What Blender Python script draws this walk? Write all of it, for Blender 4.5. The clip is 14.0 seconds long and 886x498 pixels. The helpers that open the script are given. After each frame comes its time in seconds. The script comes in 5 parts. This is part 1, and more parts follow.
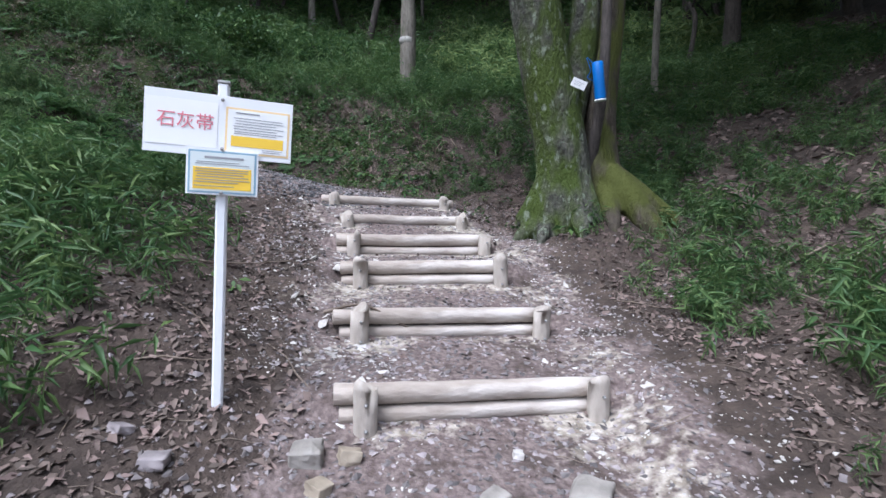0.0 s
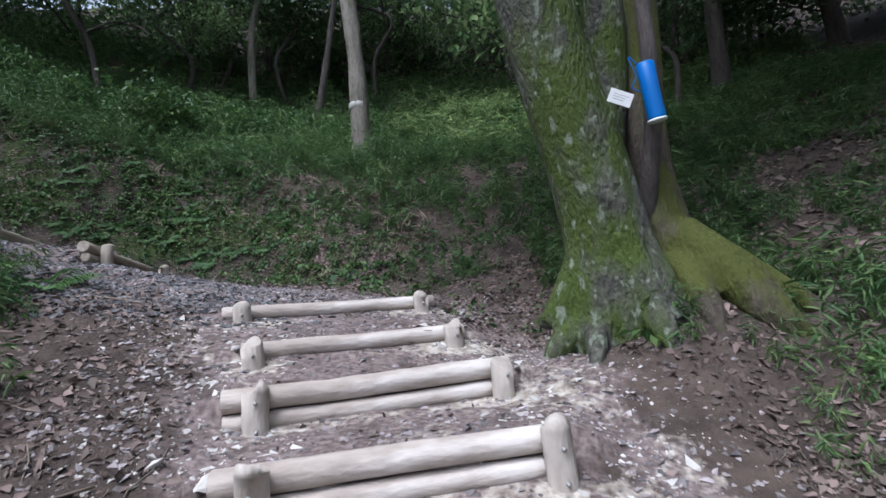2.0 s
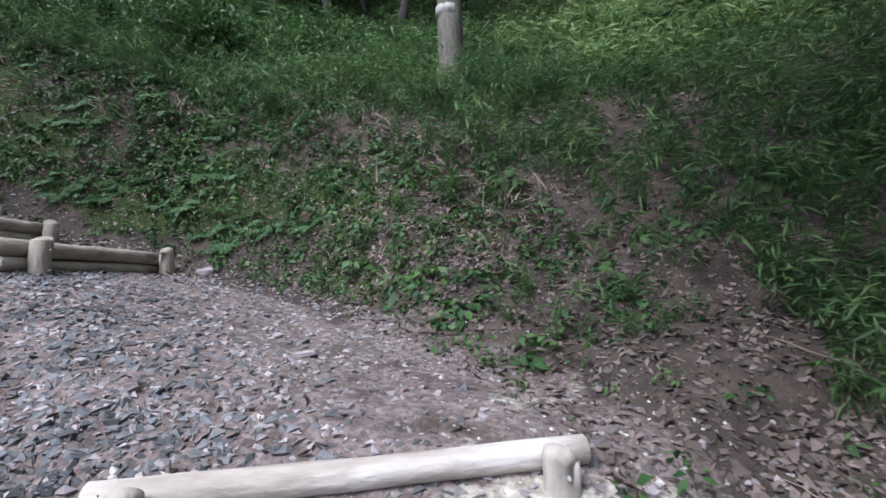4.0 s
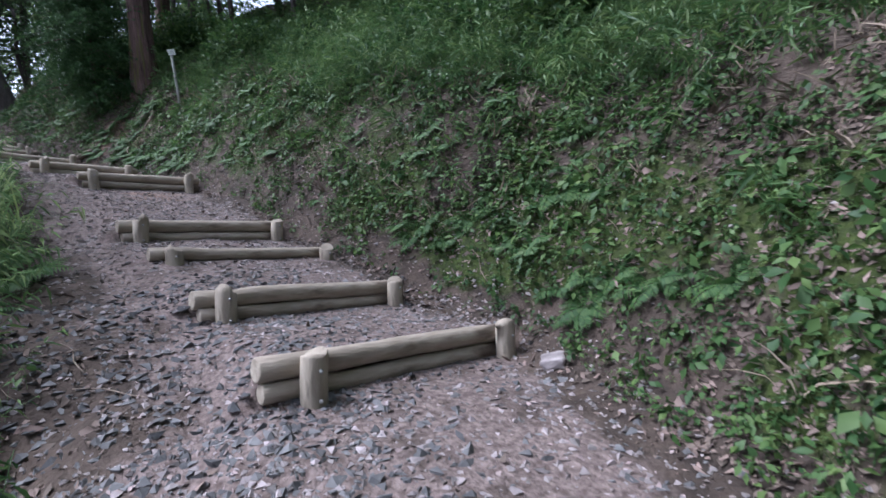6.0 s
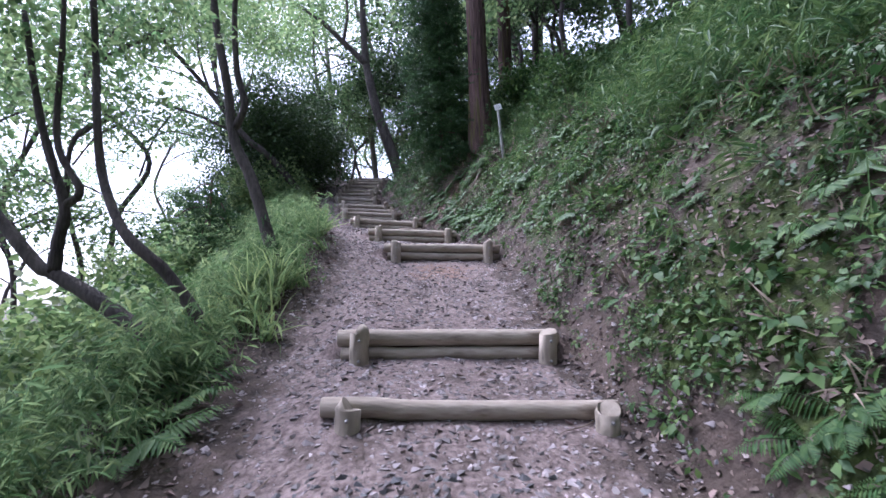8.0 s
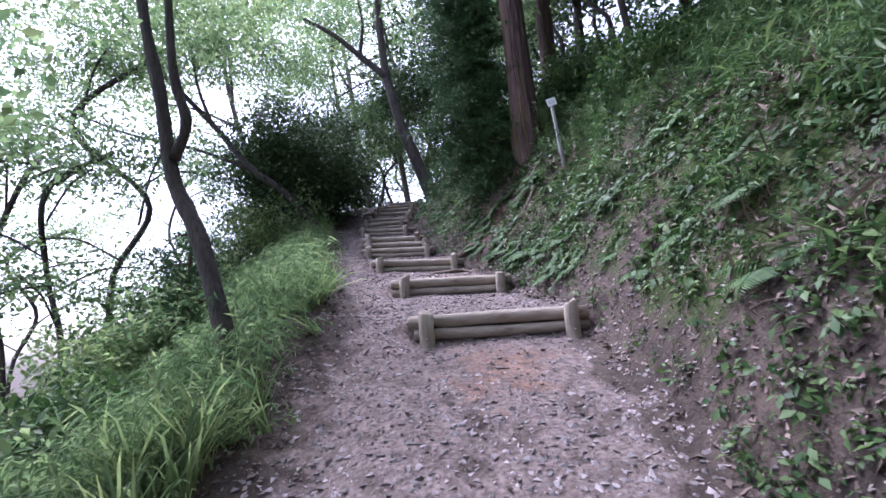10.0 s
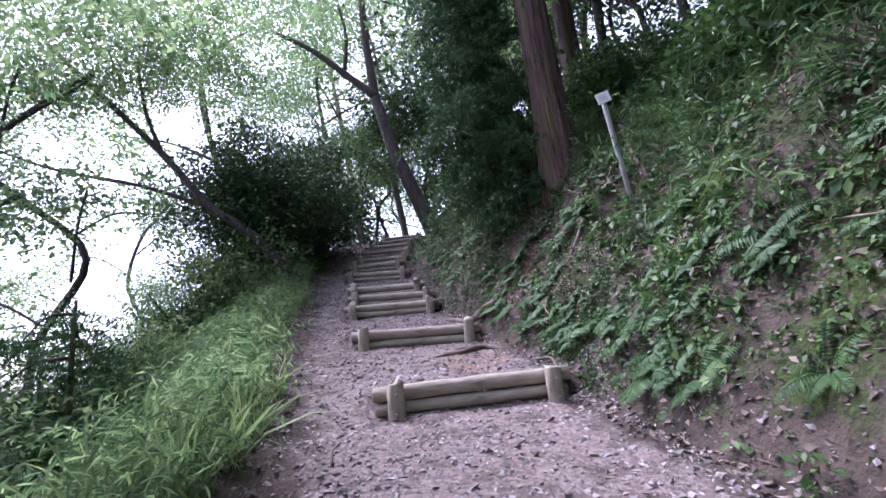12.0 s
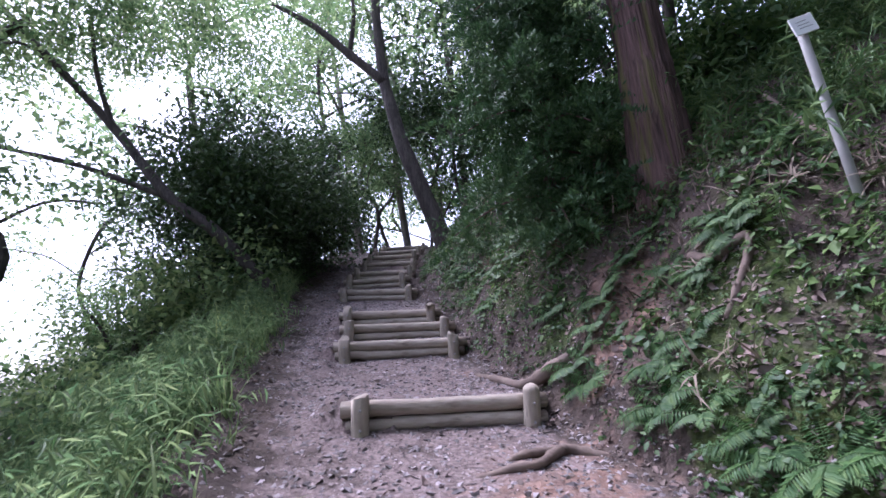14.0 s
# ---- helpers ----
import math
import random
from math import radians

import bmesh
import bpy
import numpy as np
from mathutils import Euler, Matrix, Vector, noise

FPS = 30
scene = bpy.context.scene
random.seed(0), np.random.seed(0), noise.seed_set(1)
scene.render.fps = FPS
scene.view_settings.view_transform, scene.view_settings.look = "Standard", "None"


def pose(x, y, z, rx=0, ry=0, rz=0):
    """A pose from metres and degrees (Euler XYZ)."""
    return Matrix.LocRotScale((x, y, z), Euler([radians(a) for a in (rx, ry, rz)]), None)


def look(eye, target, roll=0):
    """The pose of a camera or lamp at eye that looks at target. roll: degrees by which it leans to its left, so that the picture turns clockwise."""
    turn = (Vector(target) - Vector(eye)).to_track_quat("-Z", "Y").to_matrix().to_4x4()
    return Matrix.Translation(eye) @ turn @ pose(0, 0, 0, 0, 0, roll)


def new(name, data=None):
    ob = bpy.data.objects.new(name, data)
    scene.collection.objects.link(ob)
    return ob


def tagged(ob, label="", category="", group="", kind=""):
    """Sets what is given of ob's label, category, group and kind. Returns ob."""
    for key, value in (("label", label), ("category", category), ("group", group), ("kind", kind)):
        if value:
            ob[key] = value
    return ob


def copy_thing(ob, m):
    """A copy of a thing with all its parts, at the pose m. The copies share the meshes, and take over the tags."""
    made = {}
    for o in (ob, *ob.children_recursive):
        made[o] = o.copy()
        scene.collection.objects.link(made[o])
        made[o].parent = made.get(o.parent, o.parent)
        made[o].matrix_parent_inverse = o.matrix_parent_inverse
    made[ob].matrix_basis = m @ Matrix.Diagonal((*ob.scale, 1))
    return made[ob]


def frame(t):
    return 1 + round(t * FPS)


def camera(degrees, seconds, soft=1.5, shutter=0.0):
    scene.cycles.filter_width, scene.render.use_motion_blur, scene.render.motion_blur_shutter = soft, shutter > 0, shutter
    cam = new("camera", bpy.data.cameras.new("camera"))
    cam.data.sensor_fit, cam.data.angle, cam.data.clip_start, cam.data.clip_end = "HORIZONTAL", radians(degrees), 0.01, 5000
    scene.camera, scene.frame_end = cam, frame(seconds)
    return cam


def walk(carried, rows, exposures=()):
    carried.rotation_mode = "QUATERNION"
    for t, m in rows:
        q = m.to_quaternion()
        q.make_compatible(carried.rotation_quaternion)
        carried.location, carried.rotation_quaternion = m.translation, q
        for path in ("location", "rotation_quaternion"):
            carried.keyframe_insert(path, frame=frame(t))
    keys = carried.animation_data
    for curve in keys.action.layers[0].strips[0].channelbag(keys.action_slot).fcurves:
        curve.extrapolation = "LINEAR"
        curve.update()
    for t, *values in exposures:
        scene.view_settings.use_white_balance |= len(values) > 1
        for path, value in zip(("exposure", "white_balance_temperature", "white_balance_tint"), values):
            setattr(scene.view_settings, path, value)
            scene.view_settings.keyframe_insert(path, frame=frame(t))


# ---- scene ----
cam = camera(83.3, 14.0, shutter=0.13)
PATH = [
    (0, (0.097, -0.006, 1.37), (0.041, 1.992, 1.307), 1.1),
    (0.5, (0.112, 0.42, 1.43), (0.001, 2.416, 1.41), -1.1),
    (1, (0.055, 0.923, 1.526), (0.015, 2.919, 1.636), -1.0),
    (1.5, (0.058, 1.473, 1.581), (0.116, 3.464, 1.753), -1.9),
    (2, (0.001, 2.06, 1.64), (0.068, 4.043, 1.887), -4.3),
    (2.2, (-0.035, 2.26, 1.723), (0.062, 4.24, 1.99), -2.9),
    (4.3, (-0.256, 4.65, 2.478), (-0.741, 6.59, 2.42), -2.3),
    (4.5, (-0.337, 4.87, 2.486), (-1.011, 6.752, 2.443), -4.4),
    (5, (-0.618, 5.348, 2.655), (-1.662, 7.048, 2.519), -5.6),
    (5.5, (-0.732, 5.761, 2.847), (-2.023, 7.279, 2.684), -4.6),
    (6, (-1.015, 6.142, 2.943), (-2.611, 7.346, 2.913), -5.9),
    (6.5, (-1.345, 6.497, 3.2), (-3.136, 7.389, 3.194), -5.6),
    (7, (-1.666, 6.854, 3.313), (-3.618, 7.29, 3.337), -6.1),
    (7.5, (-2.172, 7.124, 3.396), (-4.167, 7.19, 3.533), -3.1),
    (8, (-2.682, 7.321, 3.538), (-4.669, 7.247, 3.754), -2.5),
    (8.5, (-3.167, 7.387, 3.655), (-5.133, 7.167, 3.95), -5.8),
    (8.7, (-3.4, 7.367, 3.685), (-5.359, 7.125, 4.008), -3.6),
    (10.8, (-5.708, 7.052, 4.485), (-7.677, 6.83, 4.759), -7.4),
    (11, (-5.933, 7.032, 4.511), (-7.903, 6.819, 4.784), -5.9),
    (11.5, (-6.493, 7.004, 4.81), (-8.46, 6.775, 5.085), -7.3),
    (12, (-7.013, 6.871, 4.967), (-8.962, 6.658, 5.363), -8.4),
    (12.5, (-7.555, 6.777, 5.076), (-9.517, 6.607, 5.422), -4.8),
    (13, (-8.061, 6.562, 5.211), (-10.018, 6.354, 5.57), -5.5),
    (13.5, (-8.547, 6.386, 5.346), (-10.502, 6.188, 5.72), -3.4),
    (14, (-9.014, 6.256, 5.503), (-10.956, 6.069, 5.943), -5.7),
]
walk(cam, [(t, look(eye, target, roll)) for t, eye, target, roll in PATH], [(0.0, 0.95, 5500, 13), (2.0, 0.85, 5500, 13), (4.3, 1.2, 5500, 12), (5.4, 1.15, 5500, 13), (6.6, 1.65, 5400, 21), (7.5, 1.85, 5400, 25), (11.0, 1.9, 5450, 31), (14.0, 1.85, 5450, 33)])


# ---- world and sun ----
def lighting():
    world = bpy.data.worlds.new("overcast_sky")
    world.use_nodes = True
    scene.world = world
    nt = world.node_tree
    bg = nt.nodes["Background"]
    sky = nt.nodes.new("ShaderNodeTexSky")
    sky.sky_type, sky.sun_disc = "NISHITA", False
    sky.sun_elevation, sky.sun_rotation = radians(61), radians(216)
    sky.air_density, sky.dust_density, sky.ozone_density = 1.0, 4.0, 1.0
    hsv = nt.nodes.new("ShaderNodeHueSaturation")
    hsv.inputs["Saturation"].default_value = 0.45
    nt.links.new(sky.outputs[0], hsv.inputs["Color"])
    nt.links.new(hsv.outputs[0], bg.inputs[0])
    bg.inputs[1].default_value = 0.15
    sun = new("sun", bpy.data.lights.new("sun", "SUN"))
    sun.data.energy, sun.data.angle, sun.data.color = 1.6, radians(20), (1.0, 0.98, 0.96)
    sun.matrix_world = look((-15, -9, 34), (-5, 5, 3))


lighting()


# ---- small tools ----
rng = np.random.default_rng(7)


def lattice(ix, iy, seed):
    h = (ix.astype(np.int64) * 374761393 + iy.astype(np.int64) * 668265263 + seed * 974711) & 0x7FFFFFFF
    h = ((h ^ (h >> 13)) * 1274126177) & 0x7FFFFFFF
    return ((h ^ (h >> 16)) % 10007) / 10007.0


def vnoise(x, y, scale, seed=0):
    """Value noise, 0 to 1, with features of about scale metres."""
    x, y = np.asarray(x, float) / scale + 500, np.asarray(y, float) / scale + 500
    ix, iy = np.floor(x), np.floor(y)
    u, v = x - ix, y - iy
    u, v = u * u * (3 - 2 * u), v * v * (3 - 2 * v)
    a, b = lattice(ix, iy, seed), lattice(ix + 1, iy, seed)
    c, d = lattice(ix, iy + 1, seed), lattice(ix + 1, iy + 1, seed)
    return (a * (1 - u) + b * u) * (1 - v) + (c * (1 - u) + d * u) * v


def smooth(x, a, b):
    t = np.clip((x - a) / (b - a), 0, 1)
    return t * t * (3 - 2 * t)


def mesh_of(name, verts, faces, mats=(), flat=False, slots=None):
    """A mesh from vertices and groups of equal-sided faces."""
    me = bpy.data.meshes.new(name)
    groups = faces if isinstance(faces, list) else [faces]
    groups = [np.asarray(g, np.int32) for g in groups if len(g)]
    loops = np.concatenate([g.ravel() for g in groups])
    counts = np.concatenate([np.full(len(g), g.shape[1], np.int32) for g in groups])
    me.vertices.add(len(verts))
    me.vertices.foreach_set("co", np.asarray(verts, np.float32).ravel())
    me.loops.add(len(loops))
    me.loops.foreach_set("vertex_index", loops)
    me.polygons.add(len(counts))
    me.polygons.foreach_set("loop_start", np.concatenate([[0], np.cumsum(counts)[:-1]]).astype(np.int32))
    me.polygons.foreach_set("use_smooth", np.full(len(counts), not flat))
    if slots is not None:
        me.polygons.foreach_set("material_index", np.asarray(slots, np.int32))
    me.update(calc_edges=True)
    for m in mats if isinstance(mats, (list, tuple)) else [mats]:
        me.materials.append(m)
    return me


def part(name, data, parent, label=""):
    ob = new(name, data)
    ob.parent = parent
    return tagged(ob, label)


def tube(points, radii, sides=10, bumps=0.0, seed=0, dome=0.0):
    """A closed tapered tube along points. Gives vertices and face groups."""
    pts, rad = np.asarray(points, float), np.asarray(radii, float)
    r = np.random.default_rng(seed)
    tan = np.gradient(pts, axis=0)
    tan /= np.linalg.norm(tan, axis=1)[:, None]
    ref = np.array([0, 0, 1.0]) if abs(tan[0][2]) < 0.8 else np.array([0, 1.0, 0])
    verts, ribs = [], r.random(sides)
    side = np.cross(tan[0], ref)
    for p, q, t in zip(pts, rad, tan):
        side = side - t * (side @ t)
        side /= np.linalg.norm(side)
        up = np.cross(t, side)
        ang = np.arange(sides) * 2 * math.pi / sides
        k = q * (1 + bumps * (0.3 * r.random(sides) + 0.7 * ribs - 0.5))
        verts.append(p + np.outer(np.cos(ang) * k, side) + np.outer(np.sin(ang) * k, up))
    n = len(pts)
    V = np.concatenate(verts + [[pts[0] - tan[0] * dome, pts[-1] + tan[-1] * dome]])
    i, j = np.meshgrid(np.arange(n - 1), np.arange(sides), indexing="ij")
    a, b = (i * sides + j).ravel(), (i * sides + (j + 1) % sides).ravel()
    quads = np.stack([a, b, b + sides, a + sides], 1)
    j = np.arange(sides)
    lo = np.stack([np.full(sides, n * sides), (j + 1) % sides, j], 1)
    hi = np.stack([np.full(sides, n * sides + 1), (n - 1) * sides + j, (n - 1) * sides + (j + 1) % sides], 1)
    return V, [quads, np.concatenate([lo, hi])]


def merged(pieces):
    """Several (vertices, face groups) as one."""
    V, F, base = [], {}, 0
    for v, groups in pieces:
        V.append(v)
        for g in groups if isinstance(groups, list) else [groups]:
            g = np.asarray(g)
            if len(g):
                F.setdefault(g.shape[1], []).append(g + base)
        base += len(v)
    return np.concatenate(V), [np.concatenate(g) for g in F.values()]


def bezier(points, n):
    """A smooth line of n points through the given ones."""
    p = np.asarray(points, float)
    t = np.linspace(0, len(p) - 1, n)
    i = np.clip(t.astype(int), 0, len(p) - 2)
    f = (t - i)[:, None]
    q = np.concatenate([[2 * p[0] - p[1]], p, [2 * p[-1] - p[-2]]])
    a, b, c, d = q[i], q[i + 1], q[i + 2], q[i + 3]
    return 0.5 * (2 * b + (c - a) * f + (2 * a - 5 * b + 4 * c - d) * f**2 + (3 * b - a - 3 * c + d) * f**3)


def euler_m(rx, ry, rz):
    """Rotation matrices (n, 3, 3) for arrays of angles in radians, XYZ."""
    ca, sa, cb, sb, cc, sc = np.cos(rx), np.sin(rx), np.cos(ry), np.sin(ry), np.cos(rz), np.sin(rz)
    m = np.empty((len(ca), 3, 3))
    m[:, 0, 0], m[:, 0, 1], m[:, 0, 2] = cc * cb, cc * sb * sa - sc * ca, cc * sb * ca + sc * sa
    m[:, 1, 0], m[:, 1, 1], m[:, 1, 2] = sc * cb, sc * sb * sa + cc * ca, sc * sb * ca - cc * sa
    m[:, 2, 0], m[:, 2, 1], m[:, 2, 2] = -sb, cb * sa, cb * ca
    return m


def baked(templates, place, rot, size):
    """Copies of templates joined into one (vertices, face groups)."""
    pieces, pick = [], np.random.default_rng(3).integers(len(templates), size=len(place))
    size = np.asarray(size, float)
    size = size[:, None] if size.ndim == 1 else size
    for k, (v, groups) in enumerate(templates):
        at = np.where(pick == k)[0]
        if not len(at):
            continue
        V = np.einsum("nij,nvj->nvi", rot[at], v[None] * size[at][:, None]) + place[at][:, None]
        step = (np.arange(len(at)) * len(v))[:, None, None]
        pieces.append((V.reshape(-1, 3), [(np.asarray(g)[None] + step).reshape(-1, np.asarray(g).shape[1]) for g in groups]))
    return merged(pieces)


# ---- materials ----
def material(name, low, high, scale=8.0, rough=0.85, bump=0.3, bump_scale=None, island=0.0, stretch=(1, 1, 1), spots=None, spot_scale=1.5,
             spot_at=0.55, spot_soft=0.1, lichen=None, metal=0.0, through_light=0.0, hue=0.0, coords="Object"):
    """A surface between two colours by noise at two scales, with relief, and spots of a third colour."""
    m = bpy.data.materials.new(name)
    m.use_nodes = True
    nt = m.node_tree
    N, L = nt.nodes.new, nt.links.new
    b = nt.nodes["Principled BSDF"]
    b.inputs["Roughness"].default_value, b.inputs["Metallic"].default_value = rough, metal
    b.inputs["Specular IOR Level"].default_value = 0.3
    tc, mp = N("ShaderNodeTexCoord"), N("ShaderNodeMapping")
    mp.inputs["Scale"].default_value = stretch
    L(tc.outputs[coords], mp.inputs[0])

    def tex(sc, detail):
        t = N("ShaderNodeTexNoise")
        t.inputs["Scale"].default_value, t.inputs["Detail"].default_value = sc, detail
        L(mp.outputs[0], t.inputs["Vector"])
        return t

    def mix(fac, a, c):
        x = N("ShaderNodeMix")
        x.data_type = "RGBA"
        for sock, value in ((x.inputs[0], fac), (x.inputs[6], a), (x.inputs[7], c)):
            if isinstance(value, (float, int)):
                sock.default_value = value
            elif isinstance(value, tuple):
                sock.default_value = (*value[:3], 1)
            else:
                L(value, sock)
        return x.outputs[2]

    def ramp(value, a, c):
        r = N("ShaderNodeMapRange")
        r.inputs[1].default_value, r.inputs[2].default_value = a, c
        L(value, r.inputs[0])
        return r.outputs[0]

    big, fine = tex(scale * 0.23, 3), tex(scale, 6)
    add = N("ShaderNodeMath")
    add.operation = "ADD"
    L(big.outputs[0], add.inputs[0])
    L(fine.outputs[0], add.inputs[1])
    col = mix(ramp(add.outputs[0], 0.7, 1.3), low, high)
    if spots:
        s = tex(spot_scale, 4)
        col = mix(ramp(s.outputs[0], spot_at, spot_at + spot_soft), col, spots)
    if lichen:
        s = tex(spot_scale * 5, 5)
        col = mix(ramp(s.outputs[0], 0.57, 0.66), col, lichen)
    if island or hue:
        g, h = N("ShaderNodeNewGeometry"), N("ShaderNodeHueSaturation")
        L(ramp_out(nt, g.outputs["Random Per Island"], 1 - island, 1 + island), h.inputs["Value"])
        L(ramp_out(nt, g.outputs["Random Per Island"], 0.5 + hue, 0.5 - hue), h.inputs["Hue"])
        L(col, h.inputs["Color"])
        col = h.outputs[0]
    L(col, b.inputs["Base Color"])
    if bump:
        t, k = tex(bump_scale or scale * 2, 8), N("ShaderNodeBump")
        k.inputs["Strength"].default_value, k.inputs["Distance"].default_value = min(bump, 1.0), 0.02 * max(1, bump)
        L(t.outputs[0], k.inputs["Height"])
        L(k.outputs[0], b.inputs["Normal"])
    if through_light:
        tr, sh = N("ShaderNodeBsdfTranslucent"), N("ShaderNodeMixShader")
        sh.inputs[0].default_value = through_light
        L(col, tr.inputs[0])
        L(b.outputs[0], sh.inputs[1])
        L(tr.outputs[0], sh.inputs[2])
        L(sh.outputs[0], nt.nodes["Material Output"].inputs[0])
    return m


def ramp_out(nt, value, lo, hi):
    r = nt.nodes.new("ShaderNodeMapRange")
    r.inputs[3].default_value, r.inputs[4].default_value = lo, hi
    nt.links.new(value, r.inputs[0])
    return r.outputs[0]


def ground_material():
    """Gravel path, humus, moss and spilt lime, laid out by the mesh's cover attribute."""
    m = material("ground_soil", (0.028, 0.021, 0.017), (0.085, 0.063, 0.050), scale=9, bump=0.9, bump_scale=40, rough=0.95)
    nt = m.node_tree
    N, L = nt.nodes.new, nt.links.new
    b = nt.nodes["Principled BSDF"]
    soil = b.inputs["Base Color"].links[0].from_socket
    at = N("ShaderNodeAttribute")
    at.attribute_name = "cover"
    sep = N("ShaderNodeSeparateColor")
    L(at.outputs["Color"], sep.inputs[0])
    tc = N("ShaderNodeTexCoord")

    def noise_mix(fac, a, lo, hi, sc, edge):
        t1, t2 = N("ShaderNodeTexNoise"), N("ShaderNodeTexNoise")
        t1.inputs["Scale"].default_value, t1.inputs["Detail"].default_value = sc, 6
        t2.inputs["Scale"].default_value, t2.inputs["Detail"].default_value = edge, 6
        L(tc.outputs["Object"], t1.inputs["Vector"])
        L(tc.outputs["Object"], t2.inputs["Vector"])
        c, x = N("ShaderNodeMix"), N("ShaderNodeMix")
        c.data_type = x.data_type = "RGBA"
        r = N("ShaderNodeMapRange")
        r.inputs[1].default_value, r.inputs[2].default_value = 0.35, 0.65
        L(t1.outputs[0], r.inputs[0])
        L(r.outputs[0], c.inputs[0])
        c.inputs[6].default_value, c.inputs[7].default_value = (*lo, 1), (*hi, 1)
        s = N("ShaderNodeMath")
        s.operation = "ADD"
        L(fac, s.inputs[0])
        L(t2.outputs[0], s.inputs[1])
        k = N("ShaderNodeMapRange")
        k.inputs[1].default_value, k.inputs[2].default_value = 0.9, 1.12
        L(s.outputs[0], k.inputs[0])
        L(k.outputs[0], x.inputs[0])
        L(a, x.inputs[6])
        L(c.outputs[2], x.inputs[7])
        return x.outputs[2]

    col = noise_mix(sep.outputs[0], soil, (0.098, 0.073, 0.065), (0.22, 0.173, 0.160), 30, 5)
    col = noise_mix(sep.outputs[1], col, (0.017, 0.026, 0.006), (0.044, 0.062, 0.013), 25, 6)
    col = noise_mix(sep.outputs[2], col, (0.24, 0.205, 0.16), (0.50, 0.45, 0.385), 18, 15)
    col = noise_mix(at.outputs["Alpha"], col, (0.115, 0.070, 0.052), (0.23, 0.15, 0.115), 14, 6)
    L(col, b.inputs["Base Color"])
    return m


GROUND = ground_material()
LOG = material("weathered_log", (0.25, 0.21, 0.165), (0.43, 0.375, 0.305), scale=6, stretch=(1.0, 3.5, 3.5), bump=0.45, spots=(0.15, 0.118, 0.09), spot_scale=2.2, spot_at=0.60)
LIMED_LOG = material("limed_log", (0.29, 0.245, 0.205), (0.48, 0.42, 0.365), scale=6, stretch=(1.2, 3, 3), bump=0.6, spots=(0.58, 0.53, 0.48), spot_scale=2.4, spot_at=0.5, spot_soft=0.2)
POST = material("weathered_post", (0.22, 0.185, 0.145), (0.42, 0.365, 0.295), scale=6, stretch=(3.5, 3.5, 1), bump=0.45, spots=(0.14, 0.118, 0.09), spot_scale=4, spot_at=0.6)
LIMED_POST = material("limed_post", (0.29, 0.25, 0.21), (0.48, 0.43, 0.375), scale=6, stretch=(3, 3, 1.2), bump=0.6, spots=(0.58, 0.54, 0.49), spot_scale=2.4, spot_at=0.5, spot_soft=0.2)
STEEL = material("galvanised_bolt", (0.22, 0.21, 0.20), (0.4, 0.39, 0.38), scale=40, rough=0.6, metal=0.6, bump=0.05)
MOSSBARK = material("mossy_bark", (0.026, 0.026, 0.019), (0.125, 0.125, 0.098), scale=22, stretch=(1.5, 1.5, 0.8), bump=2.2, bump_scale=26, spots=(0.052, 0.076, 0.012), spot_scale=2.4, spot_at=0.40, spot_soft=0.14, lichen=(0.17, 0.195, 0.14))
BROWNBARK = material("brown_stem_bark", (0.032, 0.026, 0.019), (0.095, 0.078, 0.058), scale=12, stretch=(2, 2, 0.8), bump=1.5, bump_scale=20, spots=(0.066, 0.075, 0.014), spot_scale=1.8, spot_at=0.42, spot_soft=0.14)
BARK = material("grey_bark", (0.10, 0.09, 0.075), (0.25, 0.225, 0.19), scale=9, stretch=(4, 4, 1), bump=0.8, spots=(0.09, 0.10, 0.05), spot_scale=1.5, spot_at=0.58)
DARKBARK = material("dark_bark", (0.035, 0.030, 0.027), (0.10, 0.085, 0.075), scale=10, stretch=(4, 4, 1), bump=0.8)
CEDARBARK = material("cedar_bark", (0.028, 0.017, 0.014), (0.17, 0.105, 0.092), scale=6, stretch=(10, 10, 0.5), bump=2.2, bump_scale=5, spots=(0.11, 0.10, 0.035), spot_scale=1.2, spot_at=0.56)
LEAF_SASA = material("bamboo_grass_leaf", (0.06, 0.12, 0.04), (0.13, 0.215, 0.075), scale=3, rough=0.5, bump=0, island=0.35, hue=0.03, through_light=0.35)
LEAF_GRASS = material("grass_blade", (0.13, 0.205, 0.075), (0.25, 0.345, 0.14), scale=3, rough=0.5, bump=0, island=0.35, hue=0.03, through_light=0.6)
LEAF_FERN = material("fern_frond", (0.042, 0.098, 0.03), (0.09, 0.175, 0.05), scale=3, rough=0.55, bump=0, island=0.25, hue=0.02, through_light=0.35)
LEAF_HERB = material("herb_leaf", (0.034, 0.080, 0.024), (0.082, 0.15, 0.043), scale=3, rough=0.55, bump=0, island=0.45, hue=0.03, through_light=0.3)
LEAF_TREE = material("broad_leaf", (0.10, 0.17, 0.068), (0.20, 0.285, 0.125), scale=1.5, rough=0.45, bump=0, island=0.35, hue=0.03, through_light=0.75)
LEAF_DARK = material("evergreen_leaf", (0.03, 0.062, 0.022), (0.07, 0.115, 0.045), scale=1.5, rough=0.4, bump=0, island=0.35, hue=0.02, through_light=0.3)
LEAF_CEDAR = material("cedar_needle", (0.025, 0.065, 0.022), (0.06, 0.12, 0.04), scale=2, rough=0.6, bump=0, island=0.3, hue=0.02, through_light=0.2)
LITTER = material("dead_leaf", (0.075, 0.055, 0.046), (0.21, 0.16, 0.135), scale=5, rough=0.8, bump=0.1, island=0.45, hue=0.015)
